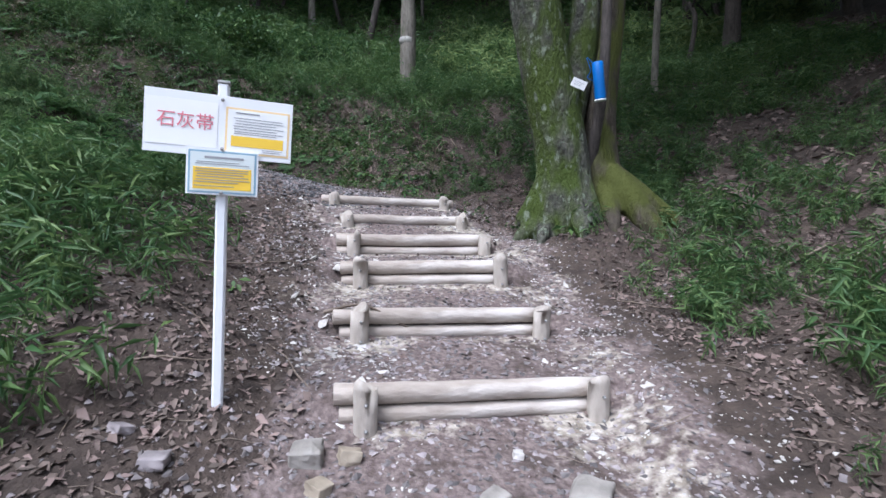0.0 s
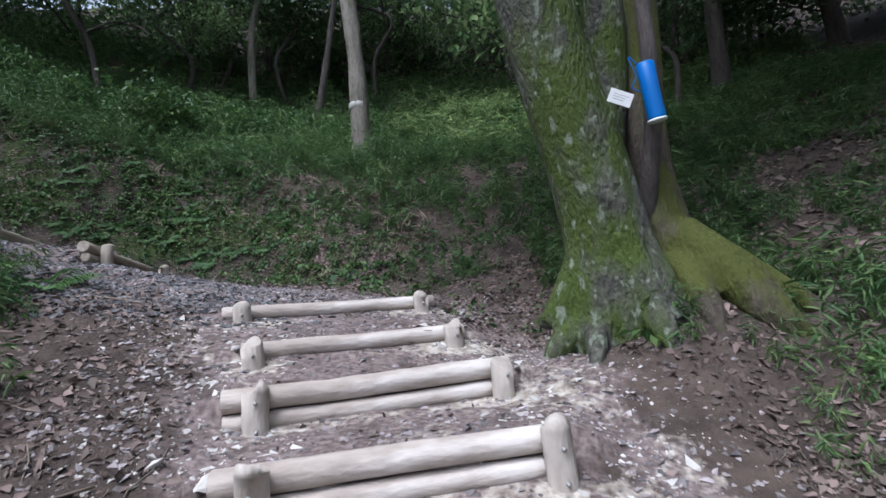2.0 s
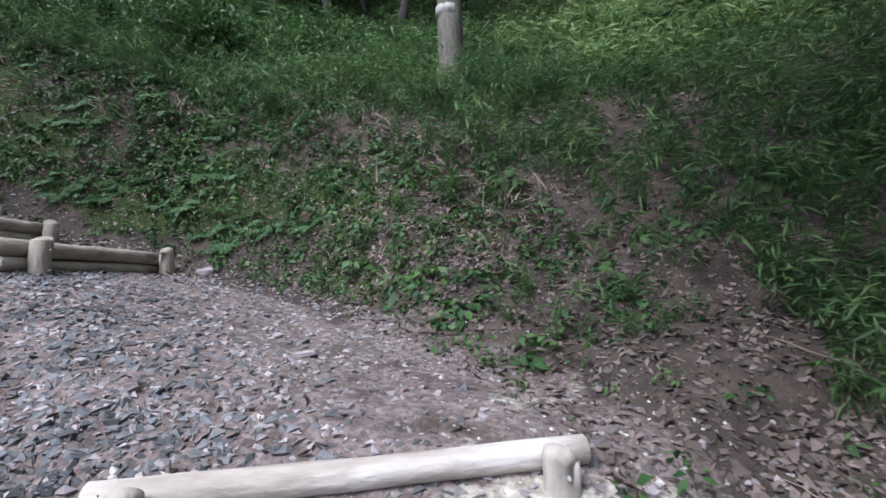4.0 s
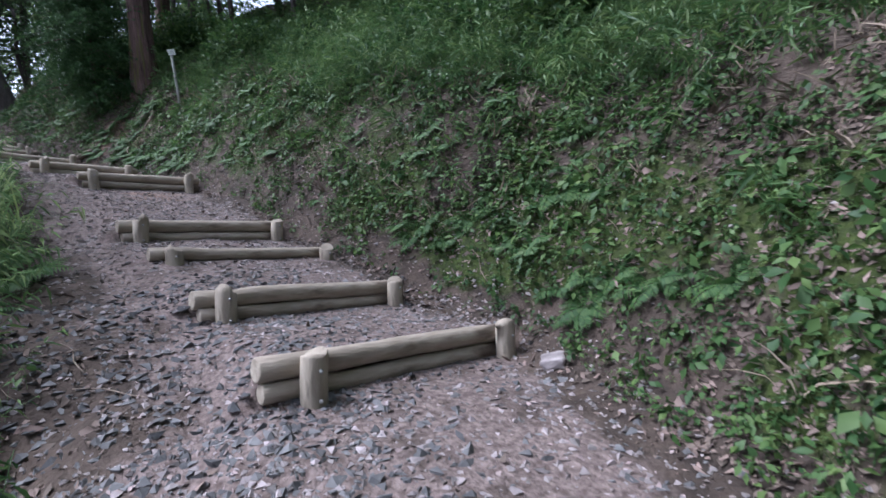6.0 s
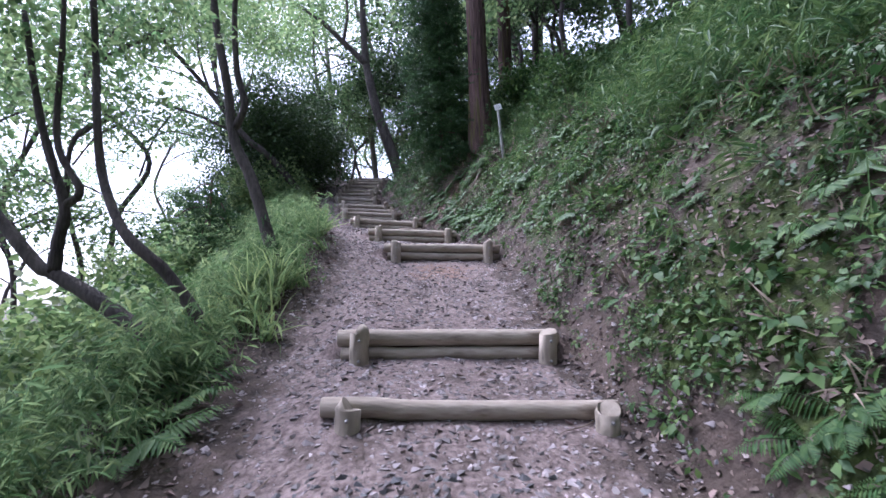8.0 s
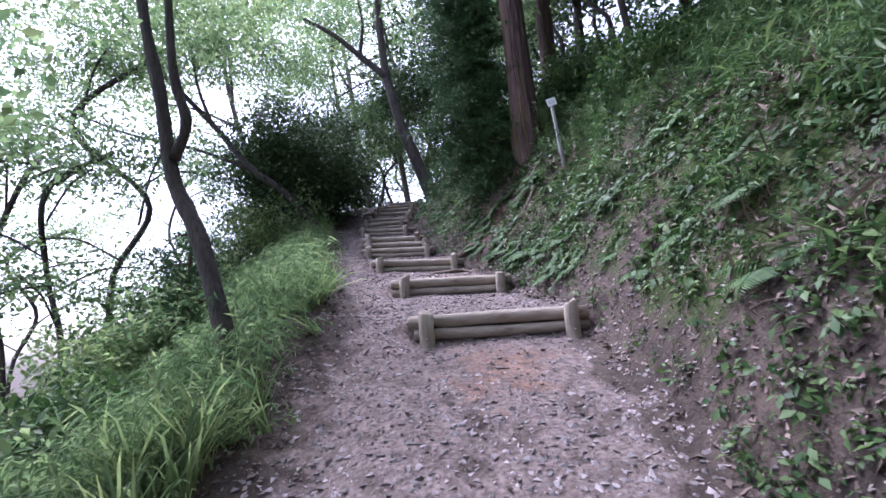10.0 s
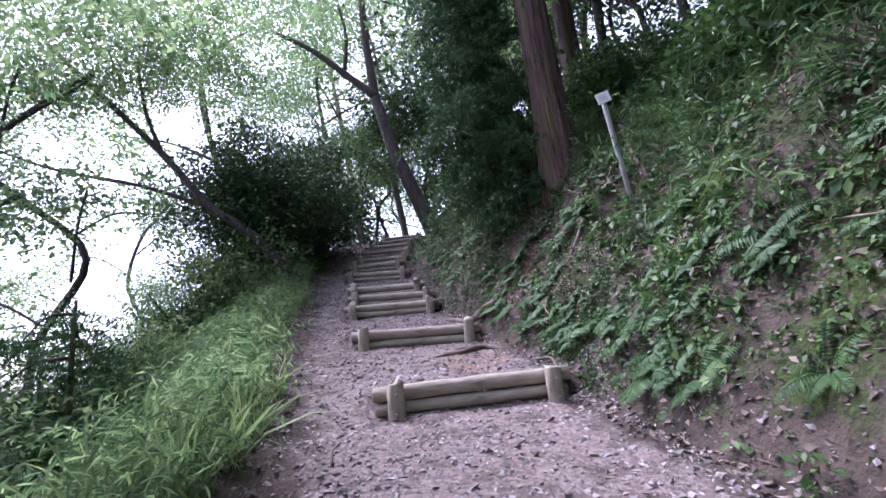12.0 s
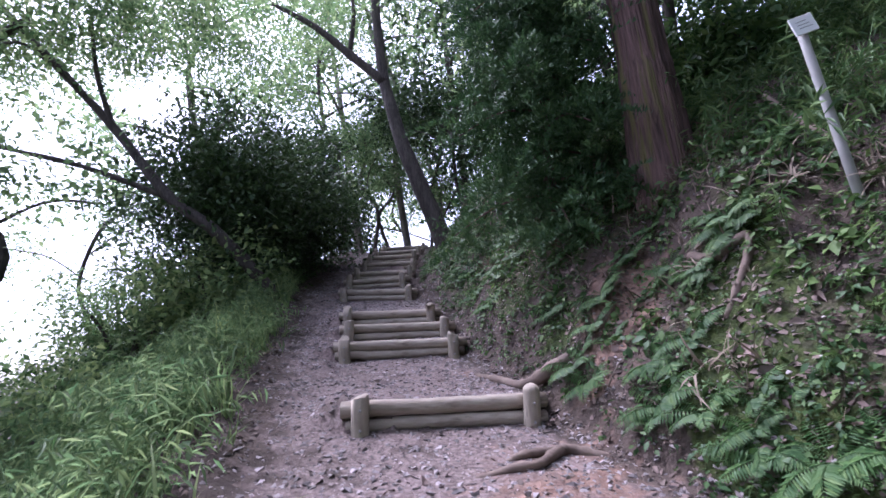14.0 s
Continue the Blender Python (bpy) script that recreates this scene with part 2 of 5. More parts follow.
GRAVEL = material("crushed_stone", (0.105, 0.093, 0.092), (0.32, 0.285, 0.28), scale=12, rough=0.9, bump=0.2, island=0.5, hue=0.02)
LIMESTONE = material("white_limestone", (0.34, 0.32, 0.29), (0.58, 0.55, 0.51), scale=12, rough=0.9, bump=0.3, island=0.2)
TWIG = material("dead_twig", (0.10, 0.075, 0.055), (0.26, 0.21, 0.17), scale=8, bump=0.3, island=0.3)
ROOT = material("bare_root", (0.09, 0.066, 0.053), (0.21, 0.16, 0.13), scale=9, bump=0.5)
WHITE = material("white_board", (0.74, 0.75, 0.76), (0.82, 0.83, 0.84), scale=4, rough=0.4, bump=0.02)
PAPER = material("white_paper", (0.80, 0.80, 0.78), (0.86, 0.86, 0.84), scale=4, rough=0.35, bump=0.0)
YELLOW = material("yellow_print", (0.80, 0.52, 0.04), (0.85, 0.58, 0.07), scale=4, rough=0.4, bump=0)
PALEYELLOW = material("orange_border_print", (0.80, 0.60, 0.30), (0.84, 0.64, 0.34), scale=4, rough=0.4, bump=0)
BLUEPRINT = material("blue_border_print", (0.22, 0.36, 0.45), (0.30, 0.44, 0.52), scale=4, rough=0.4, bump=0)
PALEBLUE = material("pale_print", (0.62, 0.68, 0.66), (0.70, 0.74, 0.72), scale=4, rough=0.4, bump=0)
INK = material("black_ink", (0.24, 0.24, 0.25), (0.34, 0.34, 0.35), scale=4, rough=0.5, bump=0)
RED = material("red_ink", (0.66, 0.20, 0.24), (0.72, 0.25, 0.28), scale=4, rough=0.5, bump=0)
GREYPOLE = material("grey_plastic_pole", (0.24, 0.24, 0.23), (0.42, 0.42, 0.40), scale=6, rough=0.5, bump=0.1, spots=(0.32, 0.33, 0.28), spot_scale=4, spot_at=0.6)
BLUE = material("blue_plastic", (0.01, 0.12, 0.42), (0.015, 0.17, 0.52), scale=5, rough=0.35, bump=0.05)

# ---- the path: log steps and the way between them ----
# Each step: left post, right post, top height at either post, logs, overhang left and right, post height over the log.
STEPS = [
    ((-0.322, 2.392), (0.888, 2.687), (0.609, 0.586), 2, 0.16, 0.02, 0.02),
    ((-0.502, 3.136), (0.690, 3.50), (0.870, 0.847), 2, 0.17, 0.02, 0.02),
    ((-0.671, 3.90), (0.459, 4.049), (1.133, 1.158), 2, 0.15, 0.02, 0.02),
    ((-0.82, 4.42), (0.36, 4.79), (1.355, 1.351), 2, 0.15, 0.08, 0.0),
    ((-0.957, 4.85), (0.132, 5.23), (1.546, 1.556), 1, 0.08, 0.10, 0.0),
    ((-1.27, 5.50), (-0.062, 5.916), (1.777, 1.776), 1, 0.13, 0.12, 0.0),
    ((-3.106, 6.939), (-3.216, 8.202), (2.515, 2.41), 2, 0.20, 0.03, 0.01),
    ((-4.10, 6.862), (-4.259, 8.099), (2.803, 2.70), 2, 0.15, 0.08, -0.01),
    ((-5.05, 6.767), (-5.218, 7.978), (3.094, 3.012), 1, 0.14, 0.12, -0.01),
    ((-5.833, 6.66), (-6.045, 7.86), (3.396, 3.329), 2, 0.14, 0.10, -0.005),
    ((-8.754, 6.514), (-8.939, 7.655), (4.303, 4.261), 2, 0.14, 0.16, 0.02),
    ((-10.513, 6.003), (-10.827, 7.13), (4.783, 4.73), 2, 0.14, 0.14, 0.02),
    ((-12.356, 5.291), (-12.676, 6.397), (5.308, 5.235), 2, 0.13, 0.16, 0.03),
    ((-14.20, 4.62), (-14.483, 5.741), (5.81, 5.766), 2, 0.12, 0.16, 0.03),
    ((-15.00, 4.44), (-15.30, 5.58), (6.065, 6.005), 2, 0.12, 0.14, 0.04),
    ((-15.578, 4.251), (-15.803, 5.355), (6.292, 6.24), 2, 0.12, 0.14, 0.05),
    ((-17.517, 3.628), (-17.656, 4.767), (6.921, 6.841), 2, 0.12, 0.13, 0.03),
    ((-18.341, 3.476), (-18.421, 4.523), (7.252, 7.199), 2, 0.12, 0.13, 0.05),
    ((-19.22, 3.40), (-19.32, 4.50), (7.56, 7.50), 2, 0.12, 0.12, 0.05),
    ((-20.30, 3.28), (-20.40, 4.42), (7.97, 7.91), 2, 0.12, 0.12, 0.05),
    ((-21.35, 3.16), (-21.45, 4.30), (8.35, 8.30), 2, 0.12, 0.12, 0.05),
    ((-22.40, 3.12), (-22.50, 4.30), (8.70, 8.66), 2, 0.12, 0.12, 0.05),
    ((-23.40, 3.10), (-23.50, 4.30), (9.04, 9.00), 1, 0.12, 0.12, 0.02),
]


def stations():
    """The way as lines across it: left and right end, level before the line and after it."""
    out = [((-0.9, -6.0), (1.1, -6.0), -1.1, -1.1, 0), ((-0.9, -2.0), (1.1, -2.0), -0.42, -0.42, 0), ((-0.85, 0.6), (1.15, 0.7), 0.02, 0.02, 0)]
    for n, (l, r, top, logs, *_) in enumerate(STEPS):
        l, r = np.array(l), np.array(r)
        ahead = np.array([-(r - l)[1], (r - l)[0]]) / np.linalg.norm(r - l)
        l, r = l + ahead * 0.115, r + ahead * 0.115
        fall, top = (top[1] - top[0]) / np.linalg.norm(r - l), sum(top) / 2
        out.append((tuple(l), tuple(r), top - (0.085 if logs == 1 else 0.178 if n < 10 else 0.205), top - 0.03, fall))
        if n == 5:
            out.append(((-1.75, 5.75), (-0.85, 7.05), 1.90, 1.90, -0.04))
            out.append(((-2.35, 6.35), (-1.85, 7.85), 2.08, 2.08, -0.06))
    out += [((-27, 2.7), (-27, 4.0), 9.7, 9.7, 0), ((-36, 2.7), (-36, 4.0), 10.6, 10.6, 0)]
    return out


STATIONS = stations()
CL = np.array([(np.array(l) + r) / 2 for l, r, *_ in STATIONS])
ACROSS = np.array([(np.array(r) - l) / np.linalg.norm(np.array(r) - l) for l, r, *_ in STATIONS])
BEFORE, AFTER, FALL = (np.array([s[k] for s in STATIONS]) for k in (2, 3, 4))
# Side slopes by station: toe and slope and width of the right bank, slope beyond; the same on the left.
SIDES_AT = [0, 2, 5, 8, 10, 13, 15, 17, 21, 28]
SIDES = np.array([
    (1.5, 0.10, 2.5, 0.50, 1.0, 0.22, 3.0, 0.10),
    (1.4, 0.08, 2.6, 0.55, 0.9, 0.24, 3.0, 0.12),
    (1.3, 0.12, 2.0, 0.58, 0.9, 0.26, 2.5, 0.10),
    (1.2, 0.30, 1.8, 0.62, 1.0, 0.10, 1.5, -0.10),
    (1.00, 1.15, 1.3, 0.58, 1.1, 0.00, 1.0, -0.25),
    (0.84, 1.50, 1.15, 0.55, 1.2, 0.12, 0.7, -0.60),
    (0.84, 1.55, 1.15, 0.50, 1.15, 0.22, 0.7, -0.75),
    (0.82, 1.55, 1.15, 0.50, 1.2, 0.22, 0.6, -0.80),
    (0.82, 1.15, 1.3, 0.66, 1.1, 0.25, 0.7, -0.60),
    (0.90, 0.60, 1.5, 0.50, 1.20, 0.05, 2.0, -0.30),
])


def way_samples():
    n = len(CL)
    u = np.arange(0, n - 1 + 1e-6, 0.2)
    i = np.clip(u.astype(int), 0, n - 2)
    f = (u - i)[:, None]
    c = CL[i] * (1 - f) + CL[i + 1] * f
    a = ACROSS[i] * (1 - f) + ACROSS[i + 1] * f
    a /= np.linalg.norm(a, axis=1)[:, None]
    mid = (BEFORE + AFTER) / 2
    z = np.interp(u, np.arange(n), mid)
    sides = np.stack([np.interp(u, SIDES_AT, SIDES[:, k]) for k in range(8)], 1)
    return u, c, a, z, sides


WAY = way_samples()


def locate(x, y):
    """Station number and distance to the right of the way for points."""
    x, y = np.ravel(x), np.ravel(y)
    u, c, a, _, _ = WAY
    out_u, out_d = np.empty(len(x)), np.empty(len(x))
    for k in range(0, len(x), 20000):
        dx, dy = x[k:k + 20000, None] - c[:, 0], y[k:k + 20000, None] - c[:, 1]
        i = (dx**2 + dy**2).argmin(1)
        r = np.arange(len(i))
        out_u[k:k + 20000] = u[i]
        side = dx[r, i] * a[i, 0] + dy[r, i] * a[i, 1]
        out_d[k:k + 20000] = np.sign(side) * np.sqrt(dx[r, i] ** 2 + dy[r, i] ** 2)
    return out_u, out_d


def terrace(x, y, u):
    """The level of the trodden way, with its jumps at the logs."""
    n = len(CL)
    ahead = np.stack([-ACROSS[:, 1], ACROSS[:, 0]], 1)
    k = np.clip(u.astype(int), 0, n - 2)
    for _ in range(2):
        back = ((x - CL[k, 0]) * ahead[k, 0] + (y - CL[k, 1]) * ahead[k, 1]) < 0
        k = np.where(back, np.maximum(k - 1, 0), k)
        past = ((x - CL[k + 1, 0]) * ahead[k + 1, 0] + (y - CL[k + 1, 1]) * ahead[k + 1, 1]) > 0
        k = np.where(past & ~back, np.minimum(k + 1, n - 2), k)
    p = np.maximum((x - CL[k, 0]) * ahead[k, 0] + (y - CL[k, 1]) * ahead[k, 1], 0)
    q = np.maximum(-((x - CL[k + 1, 0]) * ahead[k + 1, 0] + (y - CL[k + 1, 1]) * ahead[k + 1, 1]), 0)
    f = p / (p + q + 1e-6)
    off = (x - CL[k, 0]) * ACROSS[k, 0] + (y - CL[k, 1]) * ACROSS[k, 1]
    off2 = (x - CL[k + 1, 0]) * ACROSS[k + 1, 0] + (y - CL[k + 1, 1]) * ACROSS[k + 1, 1]
    cross = np.clip(off, -1.2, 1.2) * FALL[k] * (1 - f) + np.clip(off2, -1.2, 1.2) * FALL[k + 1] * f
    return AFTER[k] + (BEFORE[k + 1] - AFTER[k]) * f + cross


def height(x, y, fine=True):
    """The ground's height."""
    shape = np.shape(x)
    x, y = np.ravel(np.asarray(x, float)), np.ravel(np.asarray(y, float))
    u, c, a, zc, sd = WAY
    z = np.empty(len(x))
    for k in range(0, len(x), 8000):
        dx, dy = x[k:k + 8000, None] - c[:, 0], y[k:k + 8000, None] - c[:, 1]
        dist = np.sqrt(dx**2 + dy**2)
        w = 1 / (dist**2 + 0.04) ** 4
        side = dx * a[:, 0] + dy * a[:, 1]
        d = np.sign(side) * np.minimum(np.abs(side) * 0.6 + dist * 0.4, dist)
        r, l = np.maximum(d - sd[:, 0], 0), np.maximum(-d - sd[:, 4], 0)
        lift = sd[:, 1] * np.minimum(r, sd[:, 2]) + sd[:, 3] * 40 * np.tanh(np.maximum(r - sd[:, 2], 0) / 40)
        lift = lift + sd[:, 5] * np.minimum(l, sd[:, 6]) + sd[:, 7] * 22 * np.tanh(np.maximum(l - sd[:, 6], 0) / 22)
        z[k:k + 8000] = (w * (zc + lift)).sum(1) / w.sum(1)
    z += 0.36 * np.clip(y - 15.5, 0, 26) * smooth(x, -19, -12)
    z += 0.13 * np.exp(-((x - 1.3) / 0.5) ** 2 - ((y - 4.9) / 0.4) ** 2)
    z -= 0.38 * np.exp(-((x + 12.85) / 0.6) ** 2 - ((y - 7.5) / 0.38) ** 2)
    z -= 0.36 * np.exp(-((x + 11.6) / 0.9) ** 2 - ((y - 8.3) / 0.7) ** 2)
    un, dn = locate(x, y)
    walked = 1 - smooth(np.abs(dn), 0.62, 0.98)
    z = z * (1 - walked) + terrace(x, y, un) * walked
    if fine:
        rough = 0.25 + 0.75 * smooth(np.abs(dn), 0.6, 1.4)
        z += rough * (0.28 * (vnoise(x, y, 1.3, 1) - 0.5) * smooth(np.abs(dn), 1.1, 2.2) + (0.08 + 0.08 * smooth(np.abs(dn), 1.1, 1.8)) * (vnoise(x, y, 0.42, 2) - 0.5) + 0.04 * (vnoise(x, y, 0.16, 3) - 0.5))
    return z.reshape(shape)


def spaced(fine_a, fine_b, step, lo, hi):
    """Coordinates that are close in the middle and wide apart towards the horizon."""
    mid = list(np.arange(fine_a, fine_b, step))
    out, s = [], step
    v = fine_b
    while v < hi:
        out.append(v)
        s *= 1.12
        v += s
    left, s, v = [], step, fine_a
    while v > lo:
        s *= 1.12
        v -= s
        left.append(v)
    return np.array(left[::-1] + mid + out)


def near_band(v, a, b):
    return smooth(v, a - 0.1, a + 0.05) * (1 - smooth(v, b - 0.05, b + 0.1))


def build_ground():
    xs, ys = spaced(-19.5, 3.6, 0.072, -900, 900), spaced(0.6, 9.6, 0.072, -900, 900)
    X, Y = np.meshgrid(xs, ys)
    Z = height(X, Y)
    nx, ny = len(xs), len(ys)
    i, j = np.meshgrid(np.arange(nx - 1), np.arange(ny - 1))
    q = (j * nx + i).ravel()
    me = mesh_of("ground", np.stack([X.ravel(), Y.ravel(), Z.ravel()], 1), np.stack([q, q + 1, q + nx + 1, q + nx], 1), GROUND)
    u, d = locate(X, Y)
    x, y = X.ravel(), Y.ravel()
    wide = np.where(u > 8.5, 1.15, 0.95)
    gravel = np.where(d < 0, 1 - smooth(-d, wide * 0.8, wide * 1.5), np.where(u > 9.5, 1 - smooth(d, 0.5, 0.85), 1 - smooth(d, 1.0, 1.5)))
    moss = np.where((d > 0.75) & (u > 9), np.where(u > 13, 0.8, 0.64) * smooth(d, 0.8, 1.1) * (1 - smooth(d, 1.8, 3.0)) * vnoise(x, y, 0.55, 11) * 1.5, 0)
    for mx, my, wide in ((-4.25, 8.62, 0.42), (-3.6, 8.85, 0.3), (-5.3, 8.5, 0.3), (-11.5, 7.3, 0.4)):
        moss = moss + 0.75 * np.exp(-((x - mx) / wide) ** 2 - ((y - my) / 0.2) ** 2)
    lime = np.where((u > 2.2) & (u < 8.2), (1 - smooth(np.abs(d), 0.9, 1.7)) * 0.28 * vnoise(x, y, 0.35, 12) * 1.7, 0)
    lime = lime + np.where((u > 2.2) & (u < 8.2), 0.10 * (smooth(d, 0.5, 0.75) - smooth(d, 1.0, 1.5)), 0)
    for l, r, *_ in STEPS[:6]:
        for (ex, ey), wide in ((l, 0.24), (r, 0.30)):
            lime = lime + 0.26 * np.exp(-((x - ex) / wide) ** 2 - ((y - ey + 0.05) / 0.16) ** 2)
        tx, ty = (r[0] - l[0]), (r[1] - l[1])
        run = math.hypot(tx, ty)
        al, ac = ((x - l[0]) * tx + (y - l[1]) * ty) / run, ((x - l[0]) * -ty + (y - l[1]) * tx) / run
        lime = lime + 0.20 * near_band(al, 0.0, run) * np.exp(-((ac + 0.02) / 0.10) ** 2)
    lime = lime + 0.6 * np.exp(-((x - -0.26) / 0.16) ** 2 - ((y - 6.39) / 0.13) ** 2)
    clay = 0.75 * np.exp(-((x + 12.85) / 0.5) ** 2 - ((y - 7.2) / 0.45) ** 2) + 0.62 * np.exp(-((x + 8.2) / 0.8) ** 2 - ((y - 7.1) / 0.6) ** 2) + 0.62 * np.exp(-((x + 11.6) / 0.9) ** 2 - ((y - 6.5) / 0.7) ** 2) + 0.42 * np.exp(-((x + 13.6) / 0.7) ** 2 - ((y - 6.0) / 0.5) ** 2)
    cover = np.stack([gravel * 0.62, np.clip(moss, 0, 1), np.clip(lime, 0, 1), np.clip(clay, 0, 1)], 1)
    at = me.attributes.new("cover", "FLOAT_COLOR", "POINT")
    at.data.foreach_set("color", cover.astype(np.float32).ravel())
    tagged(new("ground", me), "forest hillside with a benched gravel path and leaf mould", "ground", kind="structure")


build_ground()


# ---- log steps ----
def cut_ends(me):
    """Sawn ends stay flat."""
    me.polygons.foreach_set("use_smooth", [len(f.vertices) == 4 for f in me.polygons])
    return me


def rod(length, radius, seed, mat, wobble=0.006, sides=14, name="log"):
    """A peeled log along x, slightly crooked, with a rounded rim."""
    r = np.random.default_rng(seed)
    t = np.linspace(-0.5, 0.5, 13)
    x = t * length
    crook = np.cumsum(r.normal(0, wobble, 13)) * 0.5
    pts = np.stack([x, crook - crook.mean(), np.roll(crook, 3) * 0.5 - 0.0], 1)
    rad = radius * (1 + r.normal(0, 0.025, 13))
    pts = np.concatenate([[pts[0] - (0.006, 0, 0)], pts, [pts[-1] + (0.006, 0, 0)]])
    rad = np.concatenate([[rad[0] * 0.86], rad, [rad[-1] * 0.86]])
    V, F = tube(pts, rad, sides, 0.03, seed)
    return cut_ends(mesh_of(name, V, F, mat))


def post_mesh(length, radius, seed, mat):
    r = np.random.default_rng(seed)
    z = length - np.array([length, length * 0.7, length * 0.45, length * 0.2, 0.010, 0.003, 0.0])
    rad = radius * np.array([1.02, 1.0, 1.0, 0.99, 0.985, 0.975, 0.95])
    pts = np.stack([r.normal(0, 0.002, 7), r.normal(0, 0.002, 7), z], 1)
    V, F = tube(pts, rad, 14, 0.035, seed)
    return cut_ends(mesh_of("post", V, F, mat))


def bolt_mesh():
    V, F = tube([(0, 0.004, 0), (0, -0.004, 0), (0, -0.007, 0), (0, -0.012, 0)], [0.010, 0.010, 0.006, 0.005], 8)
    return mesh_of("bolt", V, F, STEEL)


BOLT = bolt_mesh()


def log_step(n, left, right, top, logs, over_l, over_r, proud):
    l, r = np.array(left), np.array(right)
    wide = np.linalg.norm(r - l)
    turn = math.degrees(math.atan2(r[1] - l[1], r[0] - l[0]))
    lime = n < 6
    root = new("log_step")
    slant = math.degrees(math.atan2(top[0] - top[1], wide))
    root.matrix_basis = pose(*((l + r) / 2), sum(top) / 2, 0, slant, turn)
    length, mid = wide + over_l + over_r, (over_r - over_l) / 2
    rad = 0.055 if logs == 2 else 0.050
    tilt = rng.normal(0, 0.4)
    upper = part("log", rod(length, rad, 10 + n, LIMED_LOG if lime else LOG), root)
    upper.matrix_basis = pose(mid, 0.095, -rad, 0, tilt, 0)
    if logs == 2:
        lower = part("log", rod(length * 0.98 - 0.02, 0.046, 50 + n, LIMED_LOG if lime else LOG), root, "half-buried lower log")
        lower.matrix_basis = pose(mid + rng.normal(0, 0.015), 0.085, -0.160, 0, tilt * 0.9, 0)
    for k, x in enumerate((-wide / 2, wide / 2)):
        long = 0.62 if logs == 2 else 0.45
        p = part("post", post_mesh(long, 0.060, 90 + 2 * n + k, LIMED_POST if lime else POST), root)
        p.matrix_basis = pose(x, -0.016, proud - 0.01 - long, rng.normal(0, 1.5), rng.normal(0, 1.5), 0)
        for dz in (0.055, 0.18)[: logs]:
            b = part("bolt", BOLT, p, "steel bolt head")
            b.matrix_basis = pose(0, -0.060, long - proud - dz)
    tagged(root, "limed round-log step pinned by two short posts" if lime else "weathered brown log step pinned by two short posts", "log step",
           "log steps on the lower flight" if lime else "log steps on the upper flight")


for n, row in enumerate(STEPS):
    log_step(n, *row)


# ---- trees ----
def ground_z(x, y):
    return float(height(np.array([x]), np.array([y]))[0])


def limb_mesh(name, points, r0, r1, mat, sides=10, seed=0, rings=None, flare=0.0, rugged=0.06):
    pts = bezier(points, rings or 4 * len(points))
    t = np.linspace(0, 1, len(pts))
    rad = r0 + (r1 - r0) * t + flare * np.exp(-t * len(pts) / 2.2)
    r = np.random.default_rng(seed)
    rad = rad * (1 + rugged * r.normal(size=len(pts)))
    V, F = tube(pts, rad, sides, 0.16, seed)
    return mesh_of(name, V, F, mat)


def leaf_shape(length, width, fold=0.25, droop=0.2, segs=2):
    """A pointed leaf along x, folded on its rib."""
    if not segs:
        z = -droop * length
        V = np.array([(0, 0, 0), (0.42 * length, width / 2, 0.2 * z + fold * width / 2), (length, 0, z), (0.42 * length, -width / 2, 0.2 * z + fold * width / 2)])
        return V, [np.array([(0, 2, 1), (0, 3, 2)])]
    xs = np.linspace(0, 1, segs + 2)[:, None]
    w = np.array([math.sin(math.pi * min(1, v) ** 0.75) if 0 < v < 1 else 0 for v in xs.ravel()]) * width / 2
    V, F3, F4 = [], [], []
    rib = [(x * length, 0, -droop * length * x * x) for x in xs.ravel()]
    V.append(rib[0])
    idx = []
    for k in range(1, segs + 1):
        b = len(V)
        V += [rib[k], (rib[k][0], w[k], rib[k][2] + fold * w[k]), (rib[k][0], -w[k], rib[k][2] + fold * w[k])]
        idx.append(b)
    V.append(rib[-1])
    end = len(V) - 1
    F3 += [(0, idx[0], idx[0] + 1), (0, idx[0] + 2, idx[0])]
    for a, b in zip(idx, idx[1:]):
        F4 += [(a, b, b + 1, a + 1), (a + 2, b + 2, b, a)]
    F3 += [(idx[-1], end, idx[-1] + 1), (idx[-1] + 2, end, idx[-1])]
    return np.array(V, float), [np.array(F3), np.array(F4).reshape(-1, 4)]


def spray(count, reach, leaf, width, seed, flat=0.5, segs=0):
    """A twig's worth of leaves round the origin."""
    r = np.random.default_rng(seed)
    tpl = [leaf_shape(leaf, width, 0.2, 0.25, segs), leaf_shape(leaf * 0.8, width * 0.9, 0.3, 0.1, segs)]
    p = np.clip(r.normal(0, 1, (count, 3)), -1.7, 1.7) * reach * np.array([0.5, 0.5, 0.5 * flat])
    rot = euler_m(r.normal(0, 0.6, count), r.normal(0.15, 0.5, count), r.random(count) * 6.28)
    return baked(tpl, p, rot, 0.7 + 0.6 * r.random(count))


def crown_mesh(name, tips, per_tip, reach, mat, templates, seed=0, size=(0.7, 1.3)):
    """Sprays of leaves set about the given points."""
    r = np.random.default_rng(seed)
    tips = np.asarray(tips, float)
    p = np.repeat(tips, per_tip, axis=0)
    p = p + np.clip(r.normal(0, 1, p.shape), -1.7, 1.7) * reach * np.array([0.55, 0.55, 0.38])
    n = len(p)
    rot = euler_m(r.normal(0, 0.35, n), r.normal(0, 0.35, n), r.random(n) * 6.28)
    V, F = baked(templates, p, rot, size[0] + (size[1] - size[0]) * r.random(n))
    return mesh_of(name, V, F, mat)


